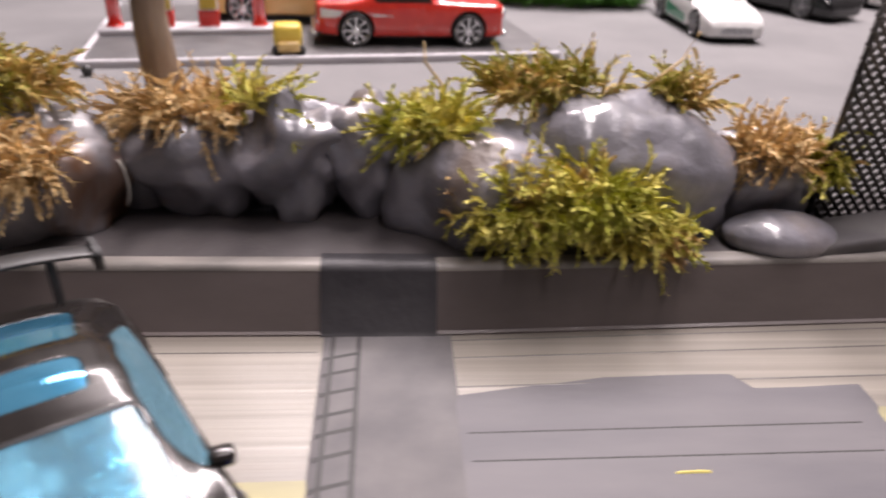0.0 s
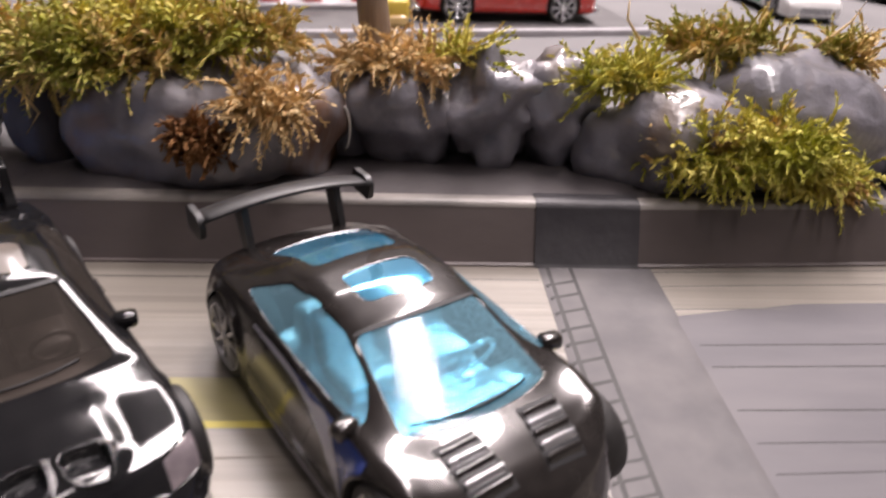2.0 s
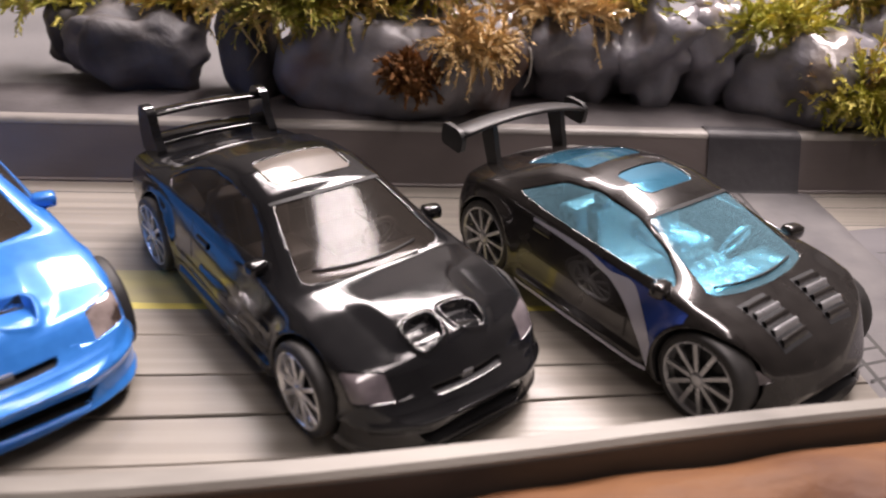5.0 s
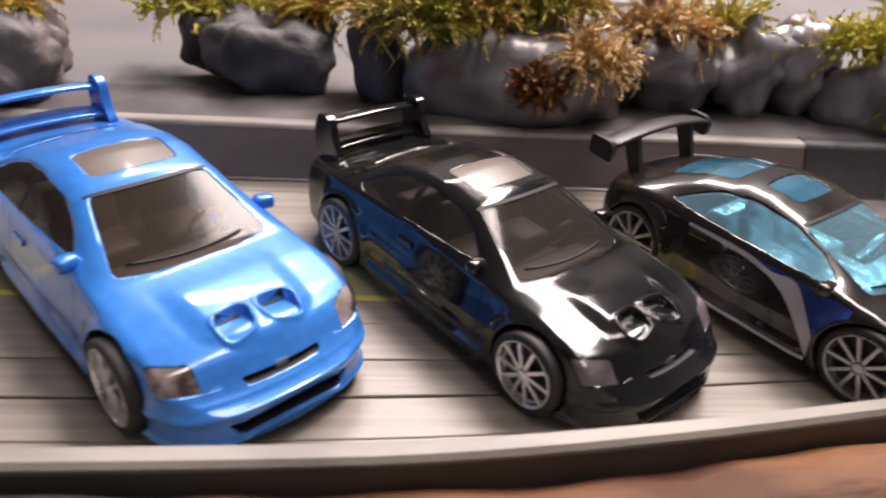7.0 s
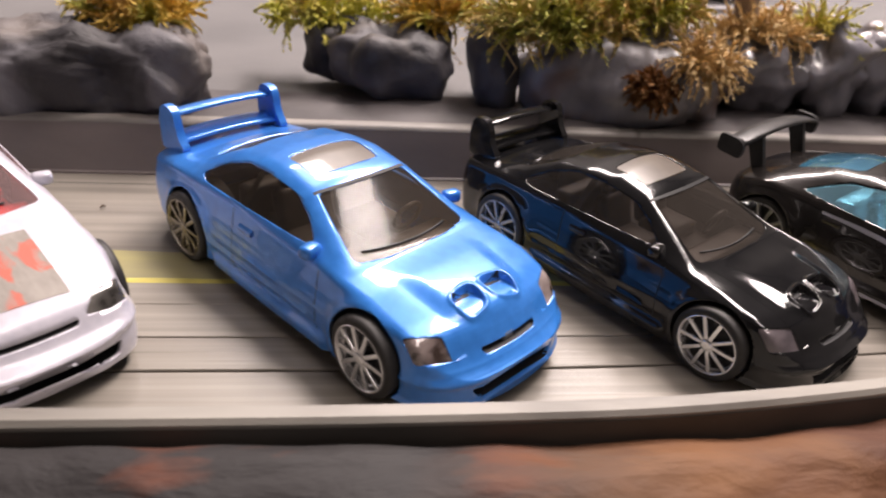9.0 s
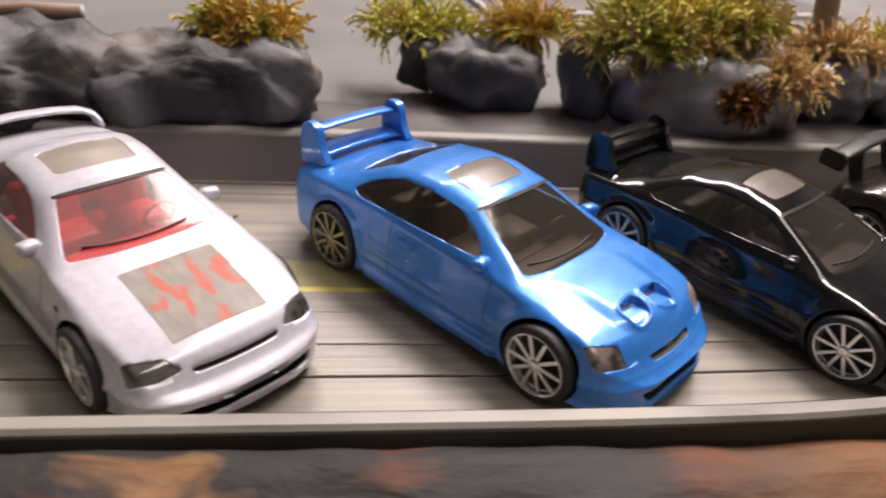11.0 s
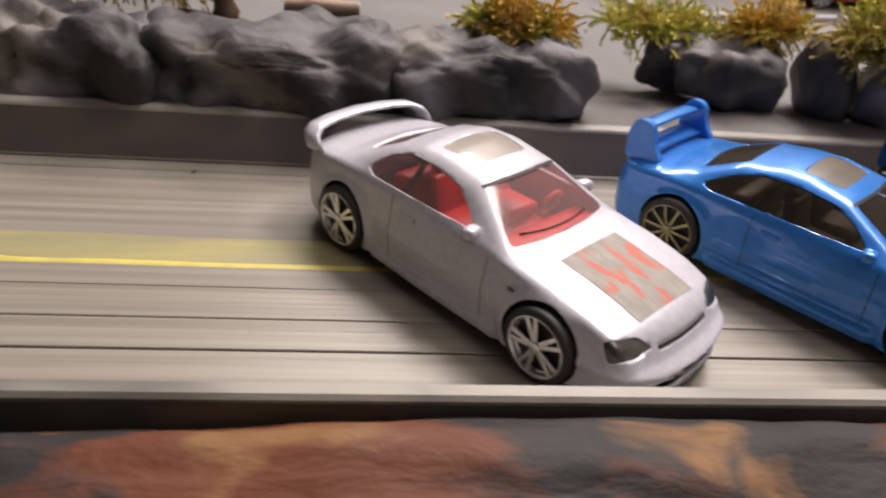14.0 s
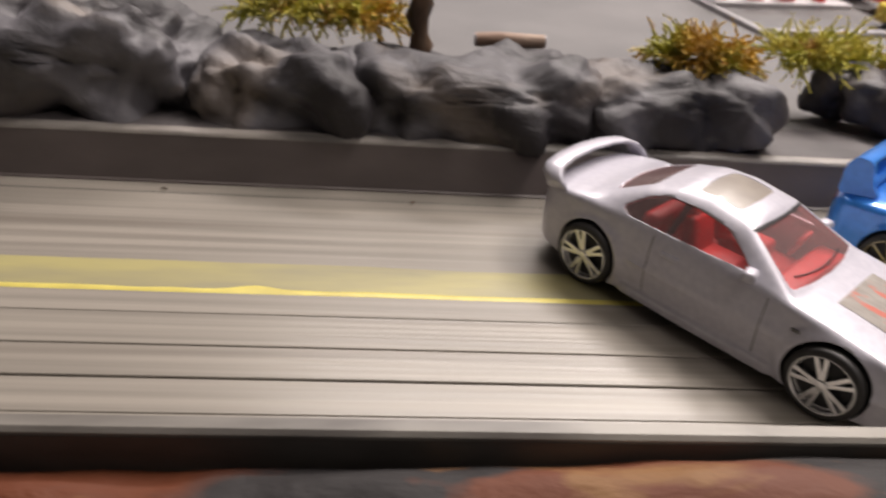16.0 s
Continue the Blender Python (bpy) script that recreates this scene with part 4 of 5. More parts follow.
    part("windshield_seal", lay(lambda y, x: down(x, y, 0.03), -hw0, hw0, lambda y: hx0 - 0.012 * y * y, lambda y: hx0 + 0.5 - 0.012 * y * y, 24, 2), M["seam"], car)
    part("wiper", tube([down(spec["windshield"][0][0] - 1.1 - 0.02 * y * y, y, 0.1) for y in np.linspace(-7.6, 6.0, 12)], 0.17, 6), M["seam"], car)
    return car, down, side, front, corner


def shape(nose, tail, **kw):
    """Curves shared by the cars, with each car's own laid over them."""
    base = dict(zb=[(tail, 4.6), (tail + 2, 3.0), (-28, 2.2), (0, 1.7), (nose - 4, 1.6), (nose - 1, 1.9), (nose, 2.6)],
                ws=[(tail, 12.0), (-26, 12.8), (0, 13.1), (24, 13.0), (nose, 12.2)],
                wm=[(tail, 12.6), (-26, 13.4), (0, 13.6), (22, 13.5), (nose, 12.6)],
                zm=[(tail, 8.6), (0, 8.2), (24, 7.2), (nose - 2, 5.4), (nose, 4.4)],
                rs=[(tail, 1.0), (-24, 0.9), (14, 0.9), (20, 1.2), (nose, 0.8)],
                rr=[(tail, 1.0), (-24, 1.4), (-15, 2.0), (4, 1.6), (12, 0.9), (18, 1.4), (nose, 0.8)])
    base.update(kw)
    return {k: curve(v) for k, v in base.items()}


def car_at(x, y, heading):
    return pose(x * MM, y * MM, 0, 0, 0, heading)


def blade(points, chord, thick, material, parent, name="rear_wing", tilt=0.0):
    """A swept aerofoil plank along points, chord along x."""
    prof_ = [(-0.5, 0.05), (-0.42, 0.4), (-0.1, 0.55), (0.3, 0.4), (0.5, 0.0), (0.3, -0.3), (-0.1, -0.35), (-0.42, -0.2)]
    n, verts, faces = len(prof_), [], []
    pts = [Vector(p) for p in points]
    for i, p in enumerate(pts):
        d = (pts[min(i + 1, len(pts) - 1)] - pts[max(i - 1, 0)]).normalized()
        up = Vector((1, 0, 0)).cross(d).normalized() * (1 if d.y >= 0 else -1)
        for u, t in prof_:
            verts.append(tuple(p + Vector((u * chord, 0, u * tilt)) + up * t * thick))
    for i in range(len(pts) - 1):
        for k in range(n):
            k2 = (k + 1) % n
            faces.append((i * n + k, i * n + k2, (i + 1) * n + k2, (i + 1) * n + k))
    faces += [tuple(range(n))[::-1], tuple((len(pts) - 1) * n + k for k in range(n))]
    return part(name, (verts, faces), material, parent)


def plate(outline, y, thick, material, parent, name, r=0.8):
    """An upright plate with a rounded outline given in (x, z)."""
    return part(name, prism([(x, y, z) for x, z in outline], (0, 1, 0), -thick / 2, thick / 2, r), material, parent, "", False)


def vented_coupe(name, label, at, paint, glass_, rims, lamp_mat):
    nose, tail = 33.2, -34.6
    C = shape(nose, tail,
              wb=[(tail, 11.6), (-26, 12.4), (-15, 12.5), (10, 12.4), (20, 12.6), (27, 12.4), (nose, 11.8)],
              zs=[(tail, 10.6), (tail + 1.4, 12.6), (-24, 13.5), (-10, 13.2), (10, 12.9), (20, 12.2), (26.5, 11.1), (29.4, 10.2), (30.8, 8.8), (31.8, 7.4), (33, 6.6), (nose, 5.6)],
              wr=[(tail, 9.6), (-26, 10.4), (-20, 9.6), (-12, 8.5), (-4, 8.5), (3.4, 8.4), (14.6, 10.6), (17, 9.8), (28, 7.2), (nose, 7.0)],
              zr=[(tail, 11.0), (tail + 1.4, 13.0), (-25, 14.0), (-20, 15.2), (-14, 17.9), (-8, 18.9), (-3, 19.1), (3.2, 18.2), (14.6, 13.0), (20, 12.6), (26.5, 11.5), (29.4, 10.5), (30.6, 8.9), (31.6, 7.5), (33, 6.7), (nose, 5.7)],
              zc=[(tail, 11.2), (tail + 1.4, 13.3), (-25, 14.6), (-20, 16.2), (-14, 18.9), (-8, 19.9), (-3, 20.1), (3.2, 19.0), (14.9, 13.3), (20, 12.8), (26.5, 11.7), (29.4, 10.7), (30.6, 9.0), (31.6, 7.6), (33, 6.8), (nose, 5.8)])
    spec = dict(curves=C, ends=(tail, nose), corner=(4.2, 3.0), hubs=(20.4, -20.2), hub_z=5.4, arch=5.9, flare=0.55, skirt=0.75, bow=(2.6, 1.6), ridges=((7.4, 0.01), (5.6, 0.01)), lips=(5.9, 2.2), track_y=12.4,
                windshield=[(15.2, 0), (15.0, 5.0), (13.9, 9.5), (3.6, 7.1), (4.0, 3.5), (4.2, 0)], rear_window=[(-12.8, 0), (-13.2, 6.6), (-19.6, 8.2), (-20.4, 0)], sunroof=[(1.3, 0), (0.9, 5.4), (-5.2, 5.5), (-5.4, 0)],
                side_window=[(8.4, 14.0), (5.4, 16.2), (1.6, 17.9), (-4, 18.5), (-9.5, 18.2), (-14, 16.8), (-17.8, 14.5), (-16.4, 13.9)],
                headlight=[(26.0, -12.8, 11.0), (28.6, -8.8, 10.7), (30.4, -6.2, 9.0), (30.0, -8.0, 7.8), (28.4, -12.8, 8.4)],
                mouths=[([(-6.4, 3.2), (6.4, 3.2), (7.4, 4.7), (-7.4, 4.7)], 29.5), ([(-4.4, 7.7), (4.4, 7.7), (4.7, 8.4), (-4.7, 8.4)], 29.4)],
                bonnet_cut=[prism(flat_outline([(29.0, 0), (28.6, 4.6), (26.0, 5.6), (24.0, 5.0), (23.6, 0)], 0), (0, 0, 1), 8.6, 30, 0.8)],
                paint=paint, glass=glass_, sunroof_glass=M["sunroof"], rims=rims, spokes=10, lamp_mat=lamp_mat, interior=M["interior_dark"], cabin=(13.0, -17.0), belt=12.6, mirror=(8.8, 14.0), gaps=((11.2, 12.4), (-7.6, 13.2)), handle=(-4.6, 11.2), header=(3.9, 7.6), post=(-6.4, 13.8, 18.3))
    car, down, side, front, corner = parked_car(name, label, spec, at)

    def dish(x, y):
        """Height of the scooped bonnet over the plain bonnet: a raised shield with two hollows that open towards the windshield."""
        ay = abs(y)
        h = 0.55 * ease((7.4 - ay + 0.08 * (24 - x)) / 2.8) * ease((30.0 - 0.05 * y * y - x) / 1.9) * ease((x - 15.6) / 9.0)
        px, py = (x - 26.3 - 0.12 * ay) / 1.75, (ay - 2.7) / (1.95 - 0.1 * (x - 26.3))
        d = (abs(px) ** 3.2 + abs(py) ** 3.2) ** (1 / 3.2)
        rim = 0.22 * math.exp(-((d - 1.13) / 0.13) ** 2)
        floor = (0.25 + 0.75 * ease((1.0 - px) / 1.8)) * ease((1.06 - d) / 0.16)
        return h + rim - floor

    part("scooped_bonnet", lay(lambda x, y: down(x, y, dish(x, y) + 0.02), 15.6, 30.2, lambda x: -8.6, lambda x: 8.6, 120, 130), paint, car)
    for s in (1, -1):
        # dark strip for the shade at the rear of each hollow
        part("scoop_shade", lay(lambda x, y: down(x, y, dish(x, y) + 0.04), 24.95, 25.5, lambda x, s=s: s * 2.7 - 1.4, lambda x, s=s: s * 2.7 + 1.4, 10, 16), M["seam"], car)
        plate([(-33.4, 12.6), (-26.4, 13.8), (-28.4, 16.2), (-29.0, 19.2), (-30.0, 20.0), (-32.4, 20.1), (-33.6, 17.6)], s * 8.8, 1.3, paint, car, "wing_plate", 1.2)
        part("tail_light", lay(lambda y, z: tuple(Vector(corner(180 - abs(y), z, s, 0.1, -20.0))), 8, 34, lambda y: 10.2, lambda y: 11.8, 8, 4), M["lamp_tail"], car)
    blade([(-31.4 - 0.4 * (v / 8.6) ** 2, v, 18.2 + 0.5 * (1 - (v / 8.6) ** 2)) for v in np.linspace(-8.6, 8.6, 17)], 3.8, 1.1, paint, car, "rear_wing", 0.6)
    blade([(-30.6, v, 14.6 + 0.4 * (1 - (v / 8.6) ** 2)) for v in np.linspace(-8.6, 8.6, 17)], 4.6, 0.9, paint, car, "deck_spoiler", -0.2)
    part("badge", box(*front(0, 8.1, -0.7), 0.8, 1.6, 1.1, 0.25), M["rim_grey"], car)
    part("grille_bar", tube([front(y, 8.1, -0.9) for y in np.linspace(-4.4, 4.4, 9)], 0.14, 6), M["rim_grey"], car)
    return car


vented_coupe("toy_car", "blue metallic toy coupe with tall rear wing and bonnet scoops", car_at(-109.3, 95.8, -49.8), M["paint_blue"], M["glass_dark"], (M["chrome"], M["rim_gold"]), M["lamp_clear"])
vented_coupe("toy_car", "black glossy toy coupe with tall rear wing and bonnet scoops", car_at(-63.8, 97.3, -54.4) @ Matrix.Scale(0.935, 4), M["paint_black"], M["glass_grey"], (M["chrome"], M["rim_grey"]), M["lamp_black"])


# silver coupe with a red cabin and a grey bonnet panel
def silver_coupe(at):
    nose, tail, paint = 35.4, -33.8, M["paint_silver"]
    C = shape(nose, tail,
              wb=[(tail, 11.4), (-26, 12.4), (-15, 12.4), (10, 12.4), (20, 12.6), (27, 12.2), (nose, 11.2)],
              zs=[(tail, 11.0), (tail + 1.2, 13.2), (-24, 14.3), (-10, 14.1), (10, 13.5), (20, 12.6), (27, 11.5), (31, 10.4), (32.8, 9.3), (33.5, 7.9), (34.4, 7.0), (nose, 5.8)],
              wr=[(tail, 9.8), (-26, 10.6), (-19, 9.6), (-12, 8.4), (-4, 8.4), (3.2, 8.3), (12.6, 11.3), (16, 10.4), (28, 8.6), (nose, 8.0)],
              zr=[(tail, 11.3), (tail + 1.2, 13.6), (-24, 14.7), (-20, 15.6), (-14, 18.4), (-9, 19.8), (-4, 20.0), (3.0, 19.0), (12.6, 13.7), (20, 12.9), (27, 11.8), (31, 10.7), (32.8, 9.5), (33.4, 8.0), (34.4, 7.1), (nose, 5.9)],
              zc=[(tail, 11.5), (tail + 1.2, 13.8), (-24, 15.1), (-20, 16.5), (-14, 19.3), (-9, 20.8), (-4, 21.0), (3.0, 19.9), (13.0, 14.1), (20, 13.2), (27, 12.1), (31, 11.0), (32.8, 9.7), (33.4, 8.1), (34.4, 7.2), (nose, 6.0)])
    spec = dict(curves=C, ends=(tail, nose), corner=(3.6, 3.4), hubs=(20.8, -19.8), hub_z=5.4, arch=5.9, flare=0.5, skirt=0.6, bow=(1.9, 2.0), ridges=((8.4, 0.0),), lips=(6.5,), track_y=12.4,
                windshield=[(13.2, 0), (12.9, 5.0), (11.9, 10.2), (3.3, 7.2), (3.9, 3.5), (4.1, 0)], rear_window=[(-13.6, 0), (-13.9, 6.4), (-19.8, 8.0), (-20.6, 0)], sunroof=[(0.3, 0), (-0.1, 5.5), (-7.0, 5.6), (-7.2, 0)],
                side_window=[(6.4, 14.7), (4.0, 16.4), (0.4, 18.4), (-4.5, 19.2), (-9.8, 19.1), (-13.2, 17.8), (-16.2, 15.5), (-14.6, 14.7)],
                headlight=[(29.4, -12.6, 10.8), (31.2, -8.2, 10.6), (32.4, -6.4, 8.9), (31.6, -9.0, 7.9), (30.6, -12.6, 8.2)],
                mouths=[([(-9.0, 3.3), (9.0, 3.3), (9.6, 5.1), (-9.6, 5.1)], 30.6), ([(-5.4, 8.4), (5.4, 8.4), (5.8, 8.9), (-5.8, 8.9)], 32.0)],
                paint=paint, glass=M["glass_clear"], sunroof_glass=M["sunroof_pale"], rims=(M["chrome"], M["chrome"]), spokes=5, twin=True, lamp_mat=M["lamp_dark"], interior=M["interior_red"], cabin=(11.5, -17.0), belt=13.6,
                mirror=(6.6, 14.8), gaps=((10.4, 13.0), (-8.6, 13.8)), handle=(-5.4, 11.8), header=(3.9, 7.6), post=(-7.0, 14.6, 19.0))
    car, down, side, front, corner = parked_car("toy_car", "silver lilac toy coupe with red seats and a patterned bonnet panel", spec, at)
    part("bonnet_panel", lay(lambda x, y: down(x, y, 0.06), 17.0, 30.0, lambda x: -6.2, lambda x: 6.2, 26, 26), M["hood_panel"], car, "grey bonnet panel with red marks")
    loop = [(-28.6, -11.9, 13.6), (-29.4, -11.8, 14.6), (-30.4, -11.4, 15.4), (-31.4, -9.8, 16.0), (-32.2, -6.0, 16.3), (-32.5, 0, 16.5)]
    blade(loop + [(x, -y, z) for x, y, z in loop[-2::-1]], 4.2, 1.2, paint, car, "rear_wing", 0.6)
    part("repeater", box(*side(15.0, 10.6, -1, 0.05), 1.2, 0.3, 0.5, 0.12), M["lamp_dark"], car)
    for s in (1, -1):
        part("tail_light", lay(lambda y, z, s=s: corner(180 - abs(y), z, s, 0.1, -20.0), 8, 34, lambda y: 10.4, lambda y: 12.4, 8, 4), M["lamp_tail"], car)
    return car


silver_coupe(car_at(-163.6, 95.6, -50.4))


# dark concept coupe with blue windows
def concept_coupe(at):
    nose, tail, paint = 27.6, -28.4, M["paint_black_satin"]
    C = shape(nose, tail,
              zb=[(tail, 4.6), (tail + 2, 3.0), (-22, 2.2), (0, 1.7), (nose - 4, 1.5), (nose - 1, 1.8), (nose, 2.6)],
              wb=[(tail, 11.2), (-22, 12.3), (-12, 12.5), (8, 12.5), (16, 12.6), (22, 12.0), (nose, 10.4)],
              zs=[(tail, 9.8), (tail + 1.6, 11.8), (-20, 13.3), (-10, 13.2), (4, 12.9), (12, 12.6), (18, 12.4), (22, 11.9), (24.4, 10.4), (26.2, 7.8), (nose, 5.2)],
              wr=[(tail, 9.4), (-22, 9.4), (-12, 7.8), (-4, 8.0), (4.2, 8.0), (16, 9.3), (20, 9.0), (nose, 6.6)],
              zr=[(tail, 10.2), (tail + 1.6, 12.2), (-20, 14.2), (-12, 17.0), (-6, 17.9), (-1, 17.9), (4.2, 16.9), (16.0, 12.3), (20, 11.8), (23, 10.8), (25.2, 9.2), (26.6, 7.2), (nose, 5.3)],
              zc=[(tail, 10.4), (tail + 1.6, 12.5), (-20, 15.0), (-12, 17.9), (-6, 18.8), (-1, 18.8), (4.2, 17.8), (16.4, 12.6), (20, 11.8), (23, 10.7), (25.2, 9.2), (26.6, 7.3), (nose, 5.4)])
    spec = dict(curves=C, ends=(tail, nose), corner=(5.0, 3.4), hubs=(18.8, -18.0), hub_z=5.4, arch=5.7, flare=0.55, skirt=0.55, bow=(3.2, 1.8), ridges=(), lips=(2.2,), track_y=11.6,
                windshield=[(17.0, 0), (16.6, 4.8), (15.4, 8.8), (4.3, 7.5), (4.8, 3.5), (4.9, 0)], rear_window=[(-7.6, 0), (-7.8, 5.4), (-18.0, 6.6), (-18.4, 0)], sunroof=[(1.7, 0), (1.4, 4.4), (-3.9, 4.6), (-4.1, 0)],
                side_window=[(12.6, 12.9), (8.8, 14.9), (3.6, 16.8), (-2.5, 17.6), (-8.0, 16.9), (-13.8, 14.1), (-6.0, 13.6), (2.0, 13.3)],
                headlight=[(21.0, -12.6, 9.0), (23.6, -10.4, 8.6), (24.6, -8.6, 7.2), (23.4, -12.0, 6.6), (21.8, -12.8, 7.6)],
                mouths=[([(-6.0, 2.8), (6.0, 2.8), (7.0, 4.2), (-7.0, 4.2)], 23.5)],
                paint=paint, glass=M["glass_blue"], sunroof_glass=M["roof_blue"], rear_window_glass=M["roof_blue"], rims=(M["rim_grey"], M["rim_grey"]), spokes=10, lamp_mat=M["lamp_black"], interior=M["interior_chrome"], cabin=(14.0, -13.0), belt=12.2, cabin_width=18.0,
                mirror=(11.6, 12.9), gaps=(), handle=(-7.0, 11.4), header=(4.7, 7.6))
    car, down, side, front, corner = parked_car("toy_car", "black toy concept coupe with blue windows and a high rear wing", spec, at)
    wing_pts = [(-27.2 + 0.6 * (1 - (v / 12) ** 2), v, 17.3 + 1.5 * (1 - (v / 12) ** 2)) for v in np.linspace(-12, 12, 21)]
    w_ = blade(wing_pts, 4.6, 1.0, M["black_plastic"], car, "rear_wing", 0.5)
    sweep = curve([(-10, 12.4), (-6, 12.3), (1, 11.9), (5, 11.0), (7.7, 9.4), (10, 6.8), (12.5, 3.2), (14, 2.6)], 0.9)

    def over_arch(x):
        return 5.65 + math.sqrt(max(0.0, 6.1 ** 2 - (x - 18.8) ** 2)) if x > 12.7 else 0.0

    for s in (1, -1):
        plate([(-30.0, 15.4), (-25.4, 15.0), (-25.0, 17.4), (-26.0, 18.4), (-29.8, 18.6)], s * 12.1, 0.8, M["black_plastic"], w_, "end_plate", 0.8)
        plate([(-25.6, 12.2), (-23.4, 12.8), (-25.2, 18.6), (-28.2, 18.4)], s * 6.6, 0.9, M["black_plastic"], w_, "wing_post", 0.5)
        part("side_flash", lay(lambda x, z, s=s: side(x, z, s, 0.05), -6.0, 15.6, lambda x: min(12.3, max(sweep(x) + 0.2, over_arch(x))), lambda x: 12.35 - 0.035 * max(0.0, x), 60, 18), M["decal_blue"], car, "deep blue side flash")
        part("side_edge", lay(lambda x, z, s=s: side(x, z, s, 0.09), -9.0, 12.6, lambda x: sweep(x) - 0.3, lambda x: min(12.5, sweep(x) + 0.4 + 2.6 * ease((x - 4) / 5)), 60, 5), M["decal_white"], car, "pale curved edge line")
        part("side_line", lay(lambda x, z, s=s: side(x, z, s, 0.09), -10.5, 12.4, lambda x: 2.3, lambda x: 2.9, 24, 3), M["decal_white"], car)
        for k in range(5):
            xv, yc = 18.6 + 1.15 * k, 4.9 - 0.14 * k
            part("bonnet_louvre", lay(lambda x, y: down(x, y, 0.5 * (1 - abs((x - xv) / 0.42) ** 2) + 0.03), xv - 0.42, xv + 0.42, lambda x, s=s: s * yc - 2.1, lambda x, s=s: s * yc + 2.1, 6, 8), M["rim_grey"] if k % 2 else paint, car)
        part("louvre_recess", lay(lambda x, y: down(x, y, 0.03), 17.7, 24.0, lambda x, s=s: s * (4.9 - 0.12 * (x - 18.6)) - 2.4, lambda x, s=s: s * (4.9 - 0.12 * (x - 18.6)) + 2.4, 12, 6), M["seam"], car)
    return car


concept_coupe(car_at(-21.9, 97.6, -57.4) @ Matrix.Scale(0.96, 4))


# ---- moss, twigs and trunks ----
def moss(cx, cy, cz, rx, ry, rz, count, length, seed, droop=0.35, front=0.3, leaf=1.8, up=0.25, sparse=0.0):
    """A cushion of dried moss: many curved stems set with small leaflets, springing from a lumpy core."""
    rng = np.random.RandomState(seed)
    verts, faces = [], []

    def quad(a, b, c, d):
        k = len(verts)
        verts.extend((a, b, c, d))
        faces.append((k, k + 1, k + 2, k + 3))

    for _ in range(count):
        d = rng.normal(size=3)
        d[2] = abs(d[2]) * 0.9 - 0.15
        d[1] -= front
        d /= np.linalg.norm(d)
        rad = rng.uniform(0.35, 0.95) ** 0.6
        p = np.array([cx + d[0] * rx * rad, cy + d[1] * ry * rad, cz + d[2] * rz * rad])
        lump = noise.noise(Vector(p * 0.16) + Vector((seed, 0, 0)))
        if lump < -0.25 + sparse:
            continue
        way = d * 0.8 + rng.normal(size=3) * 0.55 + np.array([0, 0, up])
        way /= np.linalg.norm(way)
        L = length * rng.uniform(0.5, 1.25) * (1 + 0.5 * lump)
        side = np.cross(way, rng.normal(size=3))
        side /= np.linalg.norm(side)
        curl = rng.normal(size=3) * 0.25
        steps = 6
        last, lw = p, 0.36
        dirn = way.copy()
        for s in range(steps):
            dirn = dirn + (curl - np.array([0, 0, droop * (s + 1) / steps])) * 0.42
            dirn /= np.linalg.norm(dirn)
            nxt = last + dirn * L / steps
            w = 0.34 * (1 - (s + 1) / (steps + 0.6))
            quad(tuple(last - side * lw), tuple(last + side * lw), tuple(nxt + side * w), tuple(nxt - side * w))
            for q in (1, -1):
                for f in (0.1, 0.6):
                    b = last + (nxt - last) * f
                    out = side * q * 0.55 + dirn * 0.95 + rng.normal(size=3) * 0.22
                    out /= np.linalg.norm(out)
                    ln = leaf * rng.uniform(0.7, 1.3) * (1 - 0.5 * s / steps)
                    wd = np.cross(out, dirn + 0.01)
                    wd = wd / (np.linalg.norm(wd) + 1e-6) * ln * 0.2
                    tip = b + out * ln
                    mid = b + out * ln * 0.45
                    quad(tuple(b), tuple(mid + wd), tuple(tip), tuple(mid - wd))
            last, lw = nxt, w
    return verts, faces


